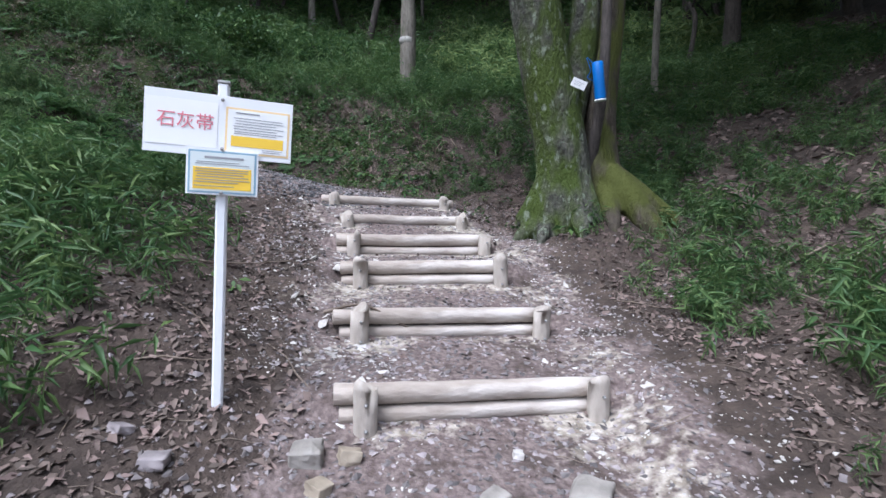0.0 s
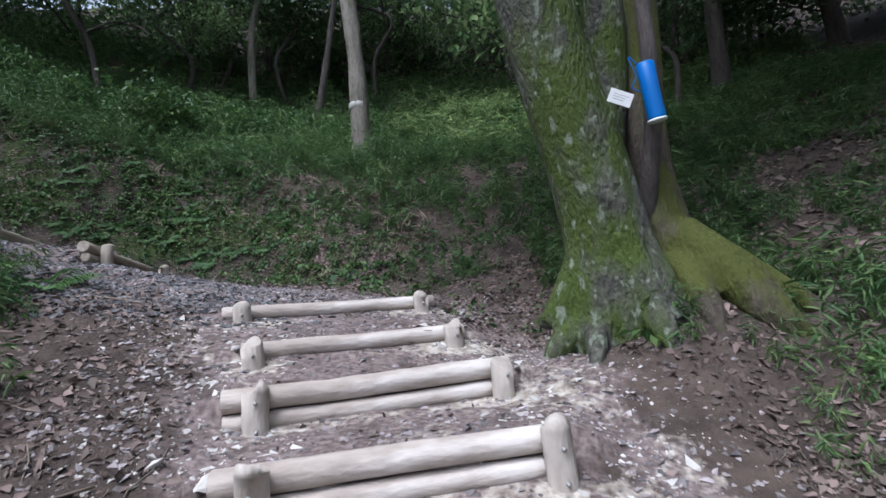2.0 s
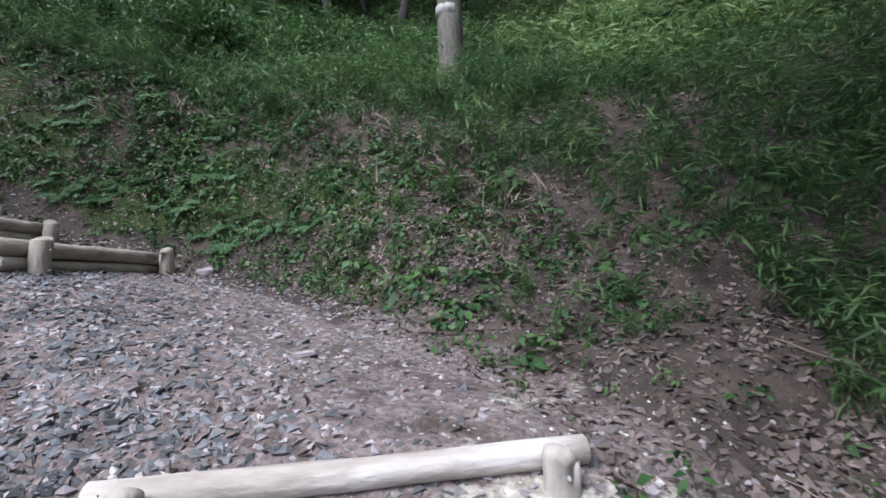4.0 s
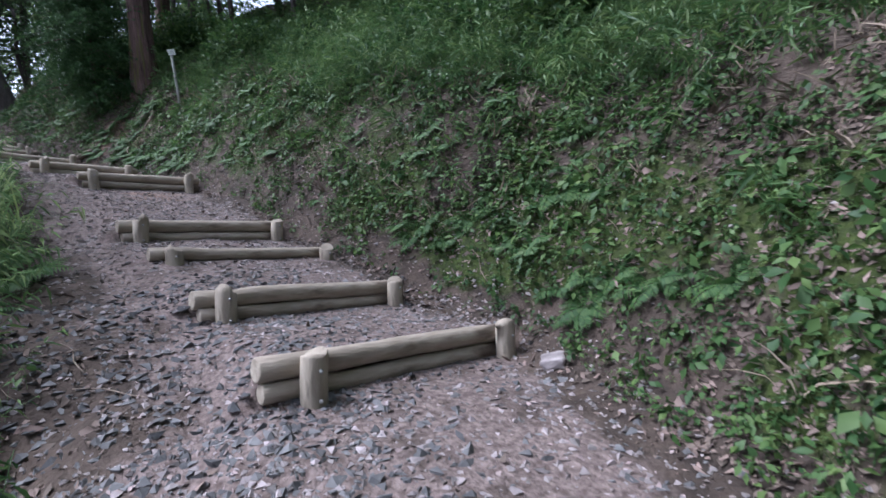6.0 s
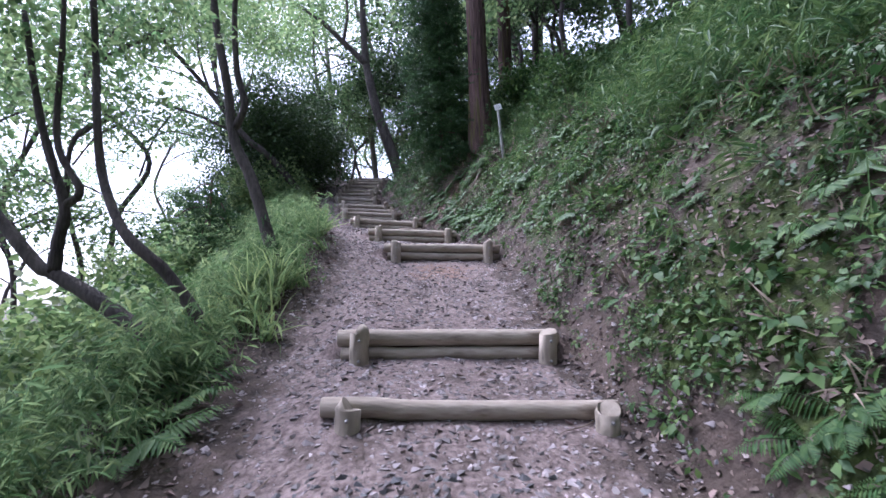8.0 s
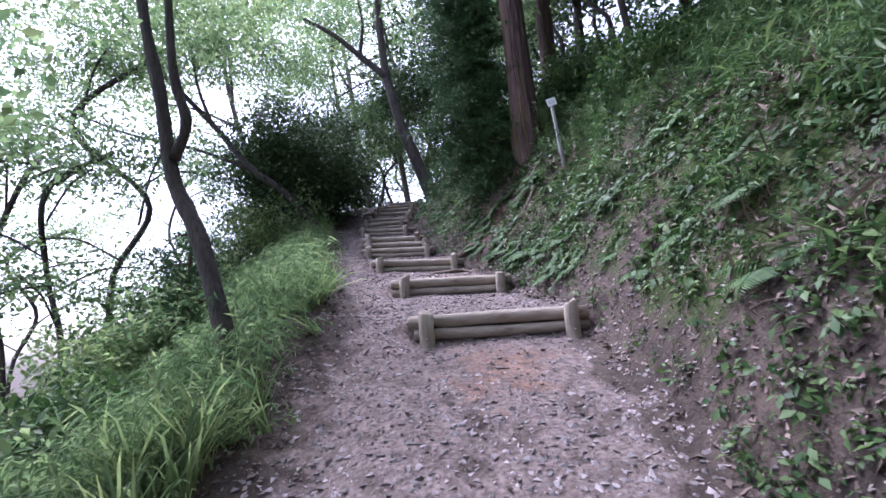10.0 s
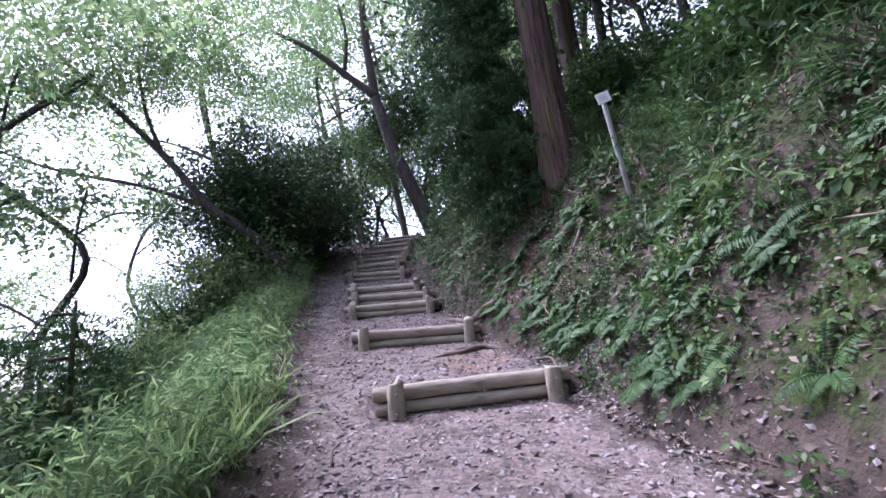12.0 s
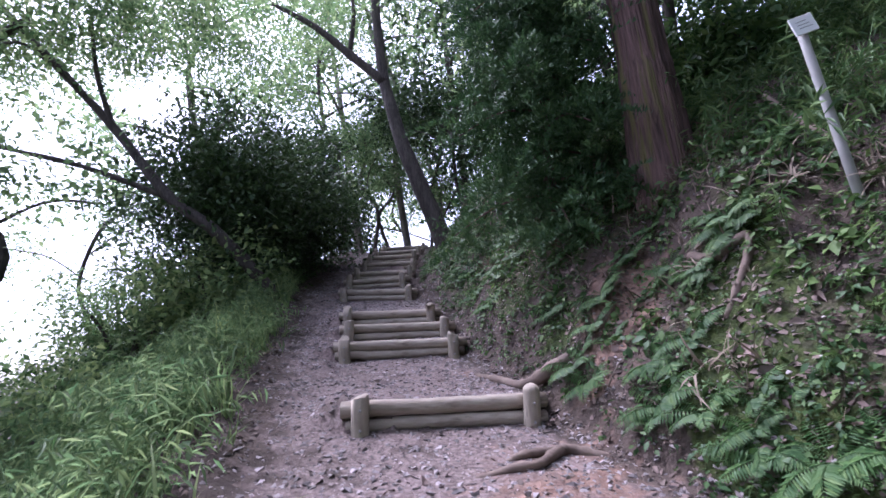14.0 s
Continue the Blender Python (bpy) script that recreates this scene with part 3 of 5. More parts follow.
SPRAYS = [spray(26, 0.42, 0.10, 0.05, 40 + k) for k in range(4)]
FINE_SPRAYS = [spray(26, 0.36, 0.075, 0.042, 50 + k) for k in range(4)]


def needle_spray(seed):
    """A drooping cedar spray: a curved stem with short upswept needles."""
    r = np.random.default_rng(seed)
    pieces = []
    for s in range(6):
        yaw = r.random() * 6.28
        out = 0.22 + 0.2 * r.random()
        n = 22
        t = np.linspace(0.08, 1, n)
        base = np.stack([np.cos(yaw) * out * t, np.sin(yaw) * out * t, -0.45 * out * t * t], 1)
        rot = euler_m(r.normal(0, 0.9, n), -0.5 + r.normal(0, 0.5, n), yaw + r.choice([-0.7, 0.7], n) + r.normal(0, 0.3, n))
        pieces.append(baked([leaf_shape(0.065, 0.016, 0.3, -0.2, 0)], base, rot, np.full(n, 1.0)))
    return merged(pieces)


NEEDLES = [needle_spray(70 + k) for k in range(3)]


def tree(label, trunk, r0, r1, bark, limbs=(), leaf=None, tips=(), per_tip=5, reach=0.6, templates=None, seed=0, flare=0.0, sides=12, category="tree"):
    """trunk: points from the ground up; limbs: (points, r0, r1) each; tips: centres of leaf masses."""
    root = new("tree")
    base = np.array(trunk[0], float)
    root.location = base
    trunk = [np.array(p) - base for p in trunk]
    trunk = [trunk[0] - np.array([0, 0, 1.0 if r0 > 0.2 else 0.35])] + trunk
    part("trunk", limb_mesh("trunk", trunk, r0, r1, bark, sides, seed, rings=5 * len(trunk), flare=flare, rugged=0.006 if r0 > 0.2 else 0.05), root)
    for k, (pts, a, b) in enumerate(limbs):
        part("limb", limb_mesh("limb", [np.array(p) - base for p in pts], a, b, bark, max(6, sides - 4), seed + k + 1), root)
    if leaf is not None and len(tips):
        part("crown", crown_mesh("crown", np.asarray(tips, float) - base, per_tip, reach, leaf, templates or SPRAYS, seed), root)
    return tagged(root, label, category)


def blob_tips(centre, size, count, seed, shell=0.5):
    """Points in an uneven ellipsoid, thicker towards its skin."""
    r = np.random.default_rng(seed)
    v = r.normal(size=(count, 3))
    v /= np.linalg.norm(v, axis=1)[:, None]
    k = (shell + (1 - shell) * r.random(count)) * (0.75 + 0.5 * vnoise(v[:, 0] * 2 + seed, v[:, 1] * 2 + v[:, 2] * 2, 0.9, seed))
    return np.array(centre) + v * k[:, None] * np.array(size)


# the mossy tree beside the lower flight
def mossy_tree():
    root = new("tree")
    bz = ground_z(1.45, 5.3)
    base = np.array([1.45, 5.3, bz])
    root.location = base

    def strand(points, radii, sides=22, seed=0):
        pts = bezier(np.array(points) - base, 30)
        rad = np.interp(np.linspace(0, 1, 30), np.linspace(0, 1, len(radii)), radii)
        return tube(pts, rad, sides, 0.07, seed)

    def toe(x0, y0, x1, y1, h, r0, seed):
        """A root that leaves the bole at height h and dives into the soil."""
        p = [(x0 + (x1 - x0) * f, y0 + (y1 - y0) * f) for f in (0, 0.35, 0.7, 1.0)]
        return strand([(x, y, ground_z(x, y) + k) for (x, y), k in zip(p, (h, h * 0.55, h * 0.16, -0.08))], [r0 * 0.9, r0, r0 * 0.85, r0 * 0.4], 12, seed)

    def grown(name, pieces, mat, label=""):
        """Strands grown together into one skin."""
        V, F = merged(pieces)
        ob = part(name, mesh_of(name, V, F, mat), root, label)
        skin = ob.modifiers.new("skin", "REMESH")
        skin.mode, skin.voxel_size, skin.use_smooth_shade = "VOXEL", 0.024, True
        ease = ob.modifiers.new("ease", "SMOOTH")
        ease.factor, ease.iterations = 0.5, 5

    grown("trunk", [
        strand([(1.16, 5.3, bz - 0.3), (1.18, 5.3, bz + 0.1), (1.2, 5.3, 2.0), (1.12, 5.28, 2.5), (1.0, 5.27, 3.0), (0.85, 5.25, 3.74), (0.6, 5.15, 5.0), (0.3, 5.0, 7.0)], [0.34, 0.32, 0.285, 0.27, 0.262, 0.262, 0.21, 0.14], seed=1),
        strand([(1.2, 5.44, 2.2), (1.27, 5.46, 2.7), (1.38, 5.48, 3.2), (1.44, 5.5, 3.85), (1.46, 5.6, 4.8), (1.36, 5.8, 6.4)], [0.19, 0.185, 0.165, 0.155, 0.14, 0.09], seed=3),
        strand([(1.34, 4.94, bz - 0.12), (1.29, 5.02, bz + 0.12), (1.25, 5.08, 1.95), (1.18, 5.1, 2.4), (1.06, 5.12, 2.9), (0.98, 5.16, 3.4)], [0.13, 0.115, 0.10, 0.10, 0.09, 0.08], 14, 4),
        strand([(1.46, 5.0, bz - 0.1), (1.41, 5.06, bz + 0.2), (1.36, 5.1, 2.0), (1.3, 5.14, 2.4), (1.26, 5.2, 2.7)], [0.10, 0.08, 0.065, 0.06, 0.05], 12, 5),
        strand([(0.8, 5.26, bz - 0.1), (0.92, 5.24, bz + 0.18), (0.99, 5.23, 2.0), (0.98, 5.2, 2.4), (0.86, 5.18, 2.95)], [0.12, 0.10, 0.085, 0.075, 0.06], 12, 6),
        strand([(1.05, 5.06, bz - 0.1), (1.07, 5.08, bz + 0.15), (1.1, 5.08, 1.95), (1.06, 5.06, 2.35)], [0.09, 0.085, 0.07, 0.05], 12, 7),
        strand([(1.16, 5.14, 2.5), (1.2, 5.16, 2.75), (1.24, 5.22, 2.88), (1.3, 5.34, 3.0)], [0.06, 0.11, 0.10, 0.07], 12, 8),
        toe(1.0, 5.2, 0.66, 5.12, 0.22, 0.09, 11), toe(1.1, 5.4, 0.75, 5.8, 0.25, 0.1, 12), toe(1.28, 5.05, 1.3, 4.72, 0.2, 0.09, 13), toe(1.0, 5.1, 0.9, 4.86, 0.16, 0.07, 14)], MOSSBARK)
    grown("stem", [
        strand([(1.74, 5.3, bz - 0.3), (1.72, 5.36, bz + 0.1), (1.64, 5.42, 2.05), (1.62, 5.5, 2.5), (1.65, 5.54, 3.0), (1.71, 5.56, 3.84), (1.8, 5.7, 5.4), (2.1, 5.9, 7.2)], [0.30, 0.27, 0.2, 0.175, 0.165, 0.165, 0.13, 0.10], seed=2),
        strand([(1.66, 5.2, 1.6), (1.6, 5.28, 1.95), (1.56, 5.36, 2.4), (1.55, 5.4, 2.8), (1.6, 5.44, 3.3)], [0.12, 0.11, 0.09, 0.07, 0.05], 12, 15),
        toe(1.66, 5.28, 2.08, 4.78, 0.42, 0.155, 16), toe(1.72, 5.36, 2.42, 5.02, 0.40, 0.13, 17), toe(1.6, 5.2, 1.62, 4.82, 0.26, 0.10, 18), toe(1.75, 5.45, 2.2, 5.7, 0.35, 0.12, 19)], BROWNBARK, "darker brown second stem on spreading mossy roots")
    part("shoot", mesh_of("shoot", *strand([(1.5, 5.42, 1.9), (1.5, 5.27, 2.3), (1.52, 5.16, 2.65), (1.54, 5.11, 3.0), (1.56, 5.13, 3.65), (1.6, 5.2, 4.6), (1.7, 5.3, 6.0)], [0.06, 0.058, 0.055, 0.052, 0.045, 0.03], 12, 9), DARKBARK), root, "thin dark upright shoot")
    # The right-hand mass, above the view, is thickened to shade the slope.
    tips = np.concatenate([blob_tips((0.2, 5.2, 9.5), (3.2, 3.2, 1.6), 70, 5), blob_tips((3.4, 6.4, 9.0), (3.2, 3.0, 1.6), 110, 6)])
    part("crown", crown_mesh("crown", tips - base, 4, 0.7, LEAF_TREE, SPRAYS, 8, (1.2, 1.9)), root)
    for pts in ([(0.3, 5.0, 6.9), (0.1, 5.1, 8.2), (-0.6, 5.2, 9.4)], [(0.35, 5.0, 6.6), (1.0, 4.6, 8.0), (1.4, 4.2, 9.2)], [(2.1, 5.9, 7.1), (2.8, 6.4, 8.3), (3.6, 6.9, 9.3)]):
        part("limb", limb_mesh("limb", [np.array(p) - base for p in pts], 0.1, 0.03, MOSSBARK, 8, 3), root)
    tagged(root, "old multi-stemmed tree with green moss on its bark", "tree")


mossy_tree()


def simple_tree(label, points, r0, r1, bark, leaf, crowns, per_tip=4, reach=0.6, templates=None, seed=0, sides=10, limbs=(), flare=0.03):
    x, y = points[0][:2]
    points = [(x, y, ground_z(x, y))] + list(points[1:])
    tips = np.concatenate([blob_tips(c, s, n, seed + 7 * k) for k, (c, s, n) in enumerate(crowns)]) if crowns else ()
    return tree(label, points, r0, r1, bark, limbs, leaf, tips, per_tip, reach, templates, seed, flare, sides)


# behind the lower flight
grey_tree = simple_tree("straight grey-barked tree with a pale band on its trunk", [(-1.08, 11.2, 0), (-1.1, 11.2, 6.5), (-1.25, 11.3, 9.0), (-1.2, 11.5, 13.0)], 0.19, 0.12, BARK, LEAF_TREE,
            [((-2.4, 12.6, 14.2), (2.4, 2.4, 1.8), 50)], 3, 0.8, None, 21)
BAND = material("pale_painted_band", (0.30, 0.29, 0.26), (0.44, 0.43, 0.39), scale=14, rough=0.8, bump=0.4)
V, F = tube([(-1.1, 11.2, z) for z in (5.54, 5.57, 5.67, 5.70)], [0.150, 0.178, 0.176, 0.150], 20, 0.06, 5)
part("painted_band", mesh_of("painted_band", V - np.array(grey_tree.location), F, BAND), grey_tree, "pale painted band round the trunk")
simple_tree("slender bare-stemmed tree on the dark slope", [(3.76, 9.6, 0), (3.78, 9.6, 5.8), (4.0, 9.8, 9.0)], 0.08, 0.05, BARK, LEAF_TREE, [((4.2, 10, 10), (2.4, 2.4, 1.4), 30)], 3, 0.7, None, 22)
simple_tree("thin dark tree leaning beside the thicket", [(-2.65, 14.7, 0), (-2.35, 14.7, 8.2), (-1.9, 14.8, 11.0)], 0.13, 0.07, DARKBARK, LEAF_TREE, [((-2.0, 15, 12.0), (2.6, 2.6, 1.4), 30)], 3, 0.7, None, 23)

# beside the upper flight
# The last crown mass hangs out of view, added to shade the bank.
simple_tree("thin leaning tree with a knobbly dark trunk", [(-8.15, 5.24, 0), (-8.34, 4.9, 5.04), (-8.4, 4.65, 5.6), (-8.4, 4.56, 6.3), (-8.4, 4.42, 7.1), (-8.5, 4.2, 8.6)], 0.078, 0.04, DARKBARK, LEAF_TREE,
            [((-8.8, 3.4, 9.0), (2.2, 2.0, 1.2), 44), ((-9.6, 4.2, 8.4), (1.4, 1.2, 0.8), 30), ((-7.0, 4.8, 10.4), (2.6, 1.8, 0.9), 70)], 4, 0.5, FINE_SPRAYS, 24,
            limbs=[([(-8.4, 4.66, 5.75), (-8.4, 4.78, 6.05), (-8.4, 4.68, 6.5), (-8.4, 4.66, 7.4), (-8.2, 4.9, 8.4)], 0.05, 0.025)])
simple_tree("slim crooked young tree on the path's outer edge", [(-6.06, 5.64, 0), (-5.97, 5.34, 3.80), (-5.93, 5.06, 4.09), (-6.09, 4.77, 4.53), (-6.1, 4.7, 5.0), (-6.21, 4.59, 5.55), (-6.2, 4.5, 6.8)], 0.048, 0.022, DARKBARK, LEAF_TREE,
            [((-6.2, 4.2, 6.0), (1.1, 1.0, 0.9), 26), ((-6.6, 4.0, 7.2), (1.3, 1.2, 0.8), 20)], 3, 0.35, FINE_SPRAYS, 25)
simple_tree("low forked tree bending out over the drop", [(-5.95, 5.45, 0), (-6.0, 4.85, 3.64), (-6.0, 4.5, 3.86), (-6.0, 4.36, 3.95), (-6.0, 3.9, 4.5)], 0.06, 0.04, DARKBARK, LEAF_TREE,
            [((-6.4, 3.6, 5.9), (1.1, 1.0, 0.9), 26)], 3, 0.35, FINE_SPRAYS, 26,
            limbs=[([(-6.0, 4.5, 3.86), (-6.0, 4.53, 4.1), (-6.0, 4.56, 4.33), (-6.0, 4.42, 4.76), (-6.0, 4.33, 5.1), (-6.0, 4.2, 5.8)], 0.045, 0.02),
                   ([(-6.0, 4.56, 4.33), (-6.0, 4.67, 4.44), (-6.0, 4.49, 4.8), (-6.0, 4.5, 5.5), (-6.0, 4.5, 6.2)], 0.03, 0.015)])
# The second crown mass is added overhead, unseen, so the bank lies darker.
simple_tree("large cedar with furrowed reddish bark", [(-13.36, 7.86, 0), (-13.36, 7.87, 7.75), (-13.36, 7.88, 8.5), (-13.3, 7.9, 12.0), (-13.2, 7.9, 17.0)], 0.30, 0.16, CEDARBARK, LEAF_CEDAR,
            [((-12.8, 7.8, 14.5), (2.4, 2.4, 3.0), 50), ((-11.2, 8.4, 12.8), (2.6, 2.2, 1.0), 45)], 5, 0.7, NEEDLES, 27, 44, flare=0.12)
simple_tree("second cedar standing deeper in the wood", [(-15.2, 8.6, 0), (-15.2, 8.7, 10.0), (-15.1, 8.8, 16.0)], 0.26, 0.14, CEDARBARK, LEAF_CEDAR, [((-15.1, 8.8, 13.5), (2.2, 2.2, 2.6), 40)], 5, 0.7, NEEDLES, 28, 14)
simple_tree("dark forked tree leaning over the top of the steps", [(-19.9, 5.25, 0), (-19.9, 4.8, 9.6), (-19.9, 4.5, 10.6), (-19.9, 4.3, 11.6), (-19.9, 4.15, 12.6), (-19.9, 4.1, 14.6), (-19.8, 4.2, 17.0)], 0.24, 0.09, DARKBARK, LEAF_TREE,
            [((-19.5, 2.4, 14.8), (2.8, 2.4, 1.2), 70), ((-19.8, 4.3, 17), (2.4, 2.4, 1.2), 36)], 3, 0.6, None, 29, 12,
            limbs=[([(-19.9, 4.2, 12.3), (-19.7, 3.4, 13.1), (-19.5, 2.6, 13.9), (-19.3, 1.6, 14.6)], 0.13, 0.05), ([(-19.7, 3.4, 13.1), (-19.6, 3.6, 14.2), (-19.5, 3.5, 15.2)], 0.07, 0.03)])
simple_tree("leaning tree with long bare limbs behind the bush", [(-16.4, 2.9, 0), (-16.0, 2.15, 7.75), (-15.8, 1.45, 8.4), (-15.7, 0.55, 9.65), (-15.6, -0.65, 11.1), (-15.5, -1.9, 12.6)], 0.11, 0.05, DARKBARK, LEAF_TREE,
            [((-15.4, -0.6, 12.2), (2.4, 2.6, 1.1), 150), ((-14.6, -2.4, 11.2), (1.8, 1.8, 0.9), 100), ((-15.8, 1.4, 11.6), (2.0, 1.8, 1.0), 110)], 4, 0.5, FINE_SPRAYS, 30, 10,
            limbs=[([(-15.7, 0.55, 9.65), (-15.6, 0.3, 10.6), (-15.5, 0.2, 11.8)], 0.05, 0.02), ([(-15.85, 1.5, 8.35), (-15.4, 0.3, 8.9), (-14.9, -1.0, 9.3), (-14.5, -2.2, 9.9)], 0.05, 0.02)])


def bush(label, centre, size, count, leaf, seed, templates, per_tip=4, reach=0.4, stems=5, shell=0.55):
    root = new("bush")
    x, y = centre[:2]
    base = np.array([x, y, ground_z(x, y)])
    root.location = base
    r = np.random.default_rng(seed)
    for k in range(stems):
        a = r.random() * 6.28
        e = np.array(centre) + np.array([math.cos(a), math.sin(a), 0.4]) * np.array(size) * 0.6 - base
        part("stem", limb_mesh("stem", [(0.1 * math.cos(a), 0.1 * math.sin(a), -0.2), e * 0.5 + np.array([0, 0, 0.1]), e], 0.05, 0.015, DARKBARK, 6, seed + k), root)
    part("crown", crown_mesh("crown", blob_tips(centre, size, count, seed, shell) - base, per_tip, reach, leaf, templates, seed), root)
    return tagged(root, label, "bush")


bush("dense dark evergreen bush beside the steps", (-17.6, 1.6, 8.7), (1.9, 1.9, 2.1), 240, LEAF_DARK, 31, SPRAYS, 6, 0.5, shell=0.2)
bush("dense dark evergreen bush beside the steps", (-20.2, 1.8, 9.4), (1.8, 1.6, 2.1), 170, LEAF_DARK, 32, SPRAYS, 6, 0.5, shell=0.2)
bush("loose light-green bush below the steps", (-16.6, 0.3, 6.7), (1.2, 1.1, 0.8), 60, LEAF_TREE, 33, FINE_SPRAYS, 4, 0.4, shell=0.2)

# ---- the notice on its white pole ----
def slab(w, h, d):
    bm = bmesh.new()
    bmesh.ops.create_cube(bm, size=1.0, matrix=Matrix.Diagonal((w, d, h, 1)))
    bmesh.ops.bevel(bm, geom=bm.edges[:], offset=min(w, h, d) * 0.2, segments=1, affect="EDGES")
    return bm


def bm_part(name, bm, mat, parent, label="", at=(0, 0, 0), turn=(0, 0, 0)):
    me = bpy.data.meshes.new(name)
    bm.to_mesh(me)
    bm.free()
    me.materials.append(mat)
    ob = part(name, me, parent, label)
    ob.matrix_basis = pose(*at, *turn)
    return ob


def lettering(text, size, mat, parent, at, label=""):
    cu = bpy.data.curves.new("lettering", "FONT")
    cu.body, cu.size, cu.align_x, cu.align_y, cu.extrude = text, size, "CENTER", "CENTER", 0.0006
    tmp = new("lettering", cu)
    bpy.context.view_layer.update()
    me = bpy.data.meshes.new_from_object(tmp.evaluated_get(bpy.context.evaluated_depsgraph_get()))
    bpy.data.objects.remove(tmp)
    me.materials.clear()
    me.materials.append(mat)
    ob = part("lettering", me, parent, label)
    ob.matrix_basis = pose(*at, 90, 0, 0)
    return ob


def bars(parent, mat, x0, x1, zs, h, y, seed):
    r = np.random.default_rng(seed)
    for z in zs:
        a = x0 + (x1 - x0) * 0.06 * r.random()
        b = x1 - (x1 - x0) * 0.3 * r.random() ** 2
        bm_part("text_line", slab(b - a, h * 0.7, 0.0012), mat, parent, at=((a + b) / 2, y, z))


def notice():
    root = new("notice_sign")
    gz = ground_z(-0.985, 2.22)
    root.matrix_basis = pose(-0.985, 2.22, gz, 0, 0.9, 20)
    bm_part("pole", slab(0.048, 1.95, 0.048), WHITE, root, "square white pole", (0, 0, 0.975 - 0.5))
    top = 1.40
    bm_part("pole_cap", slab(0.052, 0.012, 0.052), GREYPOLE, root, "grey pole cap", (0, 0, 1.455))
    board = bm_part("board", slab(0.605, 0.272, 0.006), WHITE, root, "wide white notice board", (-0.008, -0.030, top - 0.145), (0, 1.2, 0))
    y = -0.0042
    bm_part("paper", slab(0.28, 0.20, 0.0012), PAPER, board, "white laminated sheet", (-0.152, y, 0.0))
    lettering("石灰帯", 0.076, RED, board, (-0.14, y - 0.0025, 0.005), "red lettering")
    bm_part("paper", slab(0.272, 0.205, 0.0012), PALEYELLOW, board, "orange-edged sheet", (0.155, y, -0.012))
    bm_part("paper", slab(0.254, 0.187, 0.0012), PAPER, board, "white sheet", (0.155, y - 0.0015, -0.012))
    bm_part("highlight", slab(0.222, 0.046, 0.0012), YELLOW, board, "yellow block", (0.155, y - 0.003, -0.058))
    bars(board, INK, 0.055, 0.20, [0.068], 0.008, y - 0.003, 1)
    bars(board, INK, 0.05, 0.265, [0.045, 0.033, 0.021, 0.009, -0.003, -0.015, -0.024], 0.004, y - 0.003, 2)
    bars(board, INK, 0.175, 0.265, [-0.089, -0.097], 0.003, y - 0.003, 3)
    low = bm_part("board", slab(0.295, 0.20, 0.005), WHITE, root, "small white notice board", (0.005, -0.040, top - 0.35), (0, 0.4, 0))
    y = -0.0037
    bm_part("paper", slab(0.278, 0.186, 0.0012), BLUEPRINT, low, "blue-edged sheet", (0, y, 0))
    bm_part("paper", slab(0.262, 0.170, 0.0012), PALEBLUE, low, "pale sheet", (0, y - 0.0015, 0))
    bm_part("highlight", slab(0.238, 0.096, 0.0012), YELLOW, low, "yellow block", (0, y - 0.003, -0.028))
    bars(low, INK, -0.085, 0.10, [0.064], 0.013, y - 0.0032, 4)
    bars(low, INK, -0.118, 0.115, [0.044, 0.035], 0.0035, y - 0.0032, 5)
    bars(low, INK, -0.115, 0.115, [0.012, 0.001, -0.010, -0.021, -0.034, -0.045, -0.062], 0.005, y - 0.0045, 6)
    for z in (top - 0.03, top - 0.245, top - 0.44):
        V, F = tube([(0, 0.0, 0), (0, -0.006, 0), (0, -0.010, 0)], [0.008, 0.008, 0.005], 8)
        s = part("screw", mesh_of("screw", V, F, STEEL), root)
        s.matrix_basis = pose(0.0, -0.042, z)
    tagged(root, "white notice boards with printed sheets on a square white pole", "sign")


notice()


def marker(x, y, top, label, plate=(0.13, 0.11), lean=(0, 0), r=0.032):
    root = new("marker_post")
    gz = ground_z(x, y)
    root.matrix_basis = pose(x, y, gz, lean[0], lean[1], 90)
    tall = top - gz
    V, F = tube([(0, 0, -0.2), (0, 0, 0.3 * tall), (0, 0, 0.7 * tall), (0, 0, tall - 0.01), (0, 0, tall)], [r, r, r, r, r * 0.8], 14, 0.02)
    part("pole", mesh_of("pole", V, F, GREYPOLE), root)
    p = bm_part("plate", slab(plate[0], plate[1], 0.012), WHITE, root, "small white plate", (0, -r - 0.008, tall - 0.03), (0, -10, 0))
    bars(p, INK, -0.04, 0.045, [0.02, 0.0, -0.02], 0.006, -0.0068, 8)
    tagged(root, label, "marker post")


marker(-11.71, 8.18, 7.16, "leaning grey marker post with a small white plate", lean=(0, -3), r=0.025)
marker(-17.3, 6.45, 8.8, "thin marker post with a small white plate", (0.16, 0.14), r=0.02)




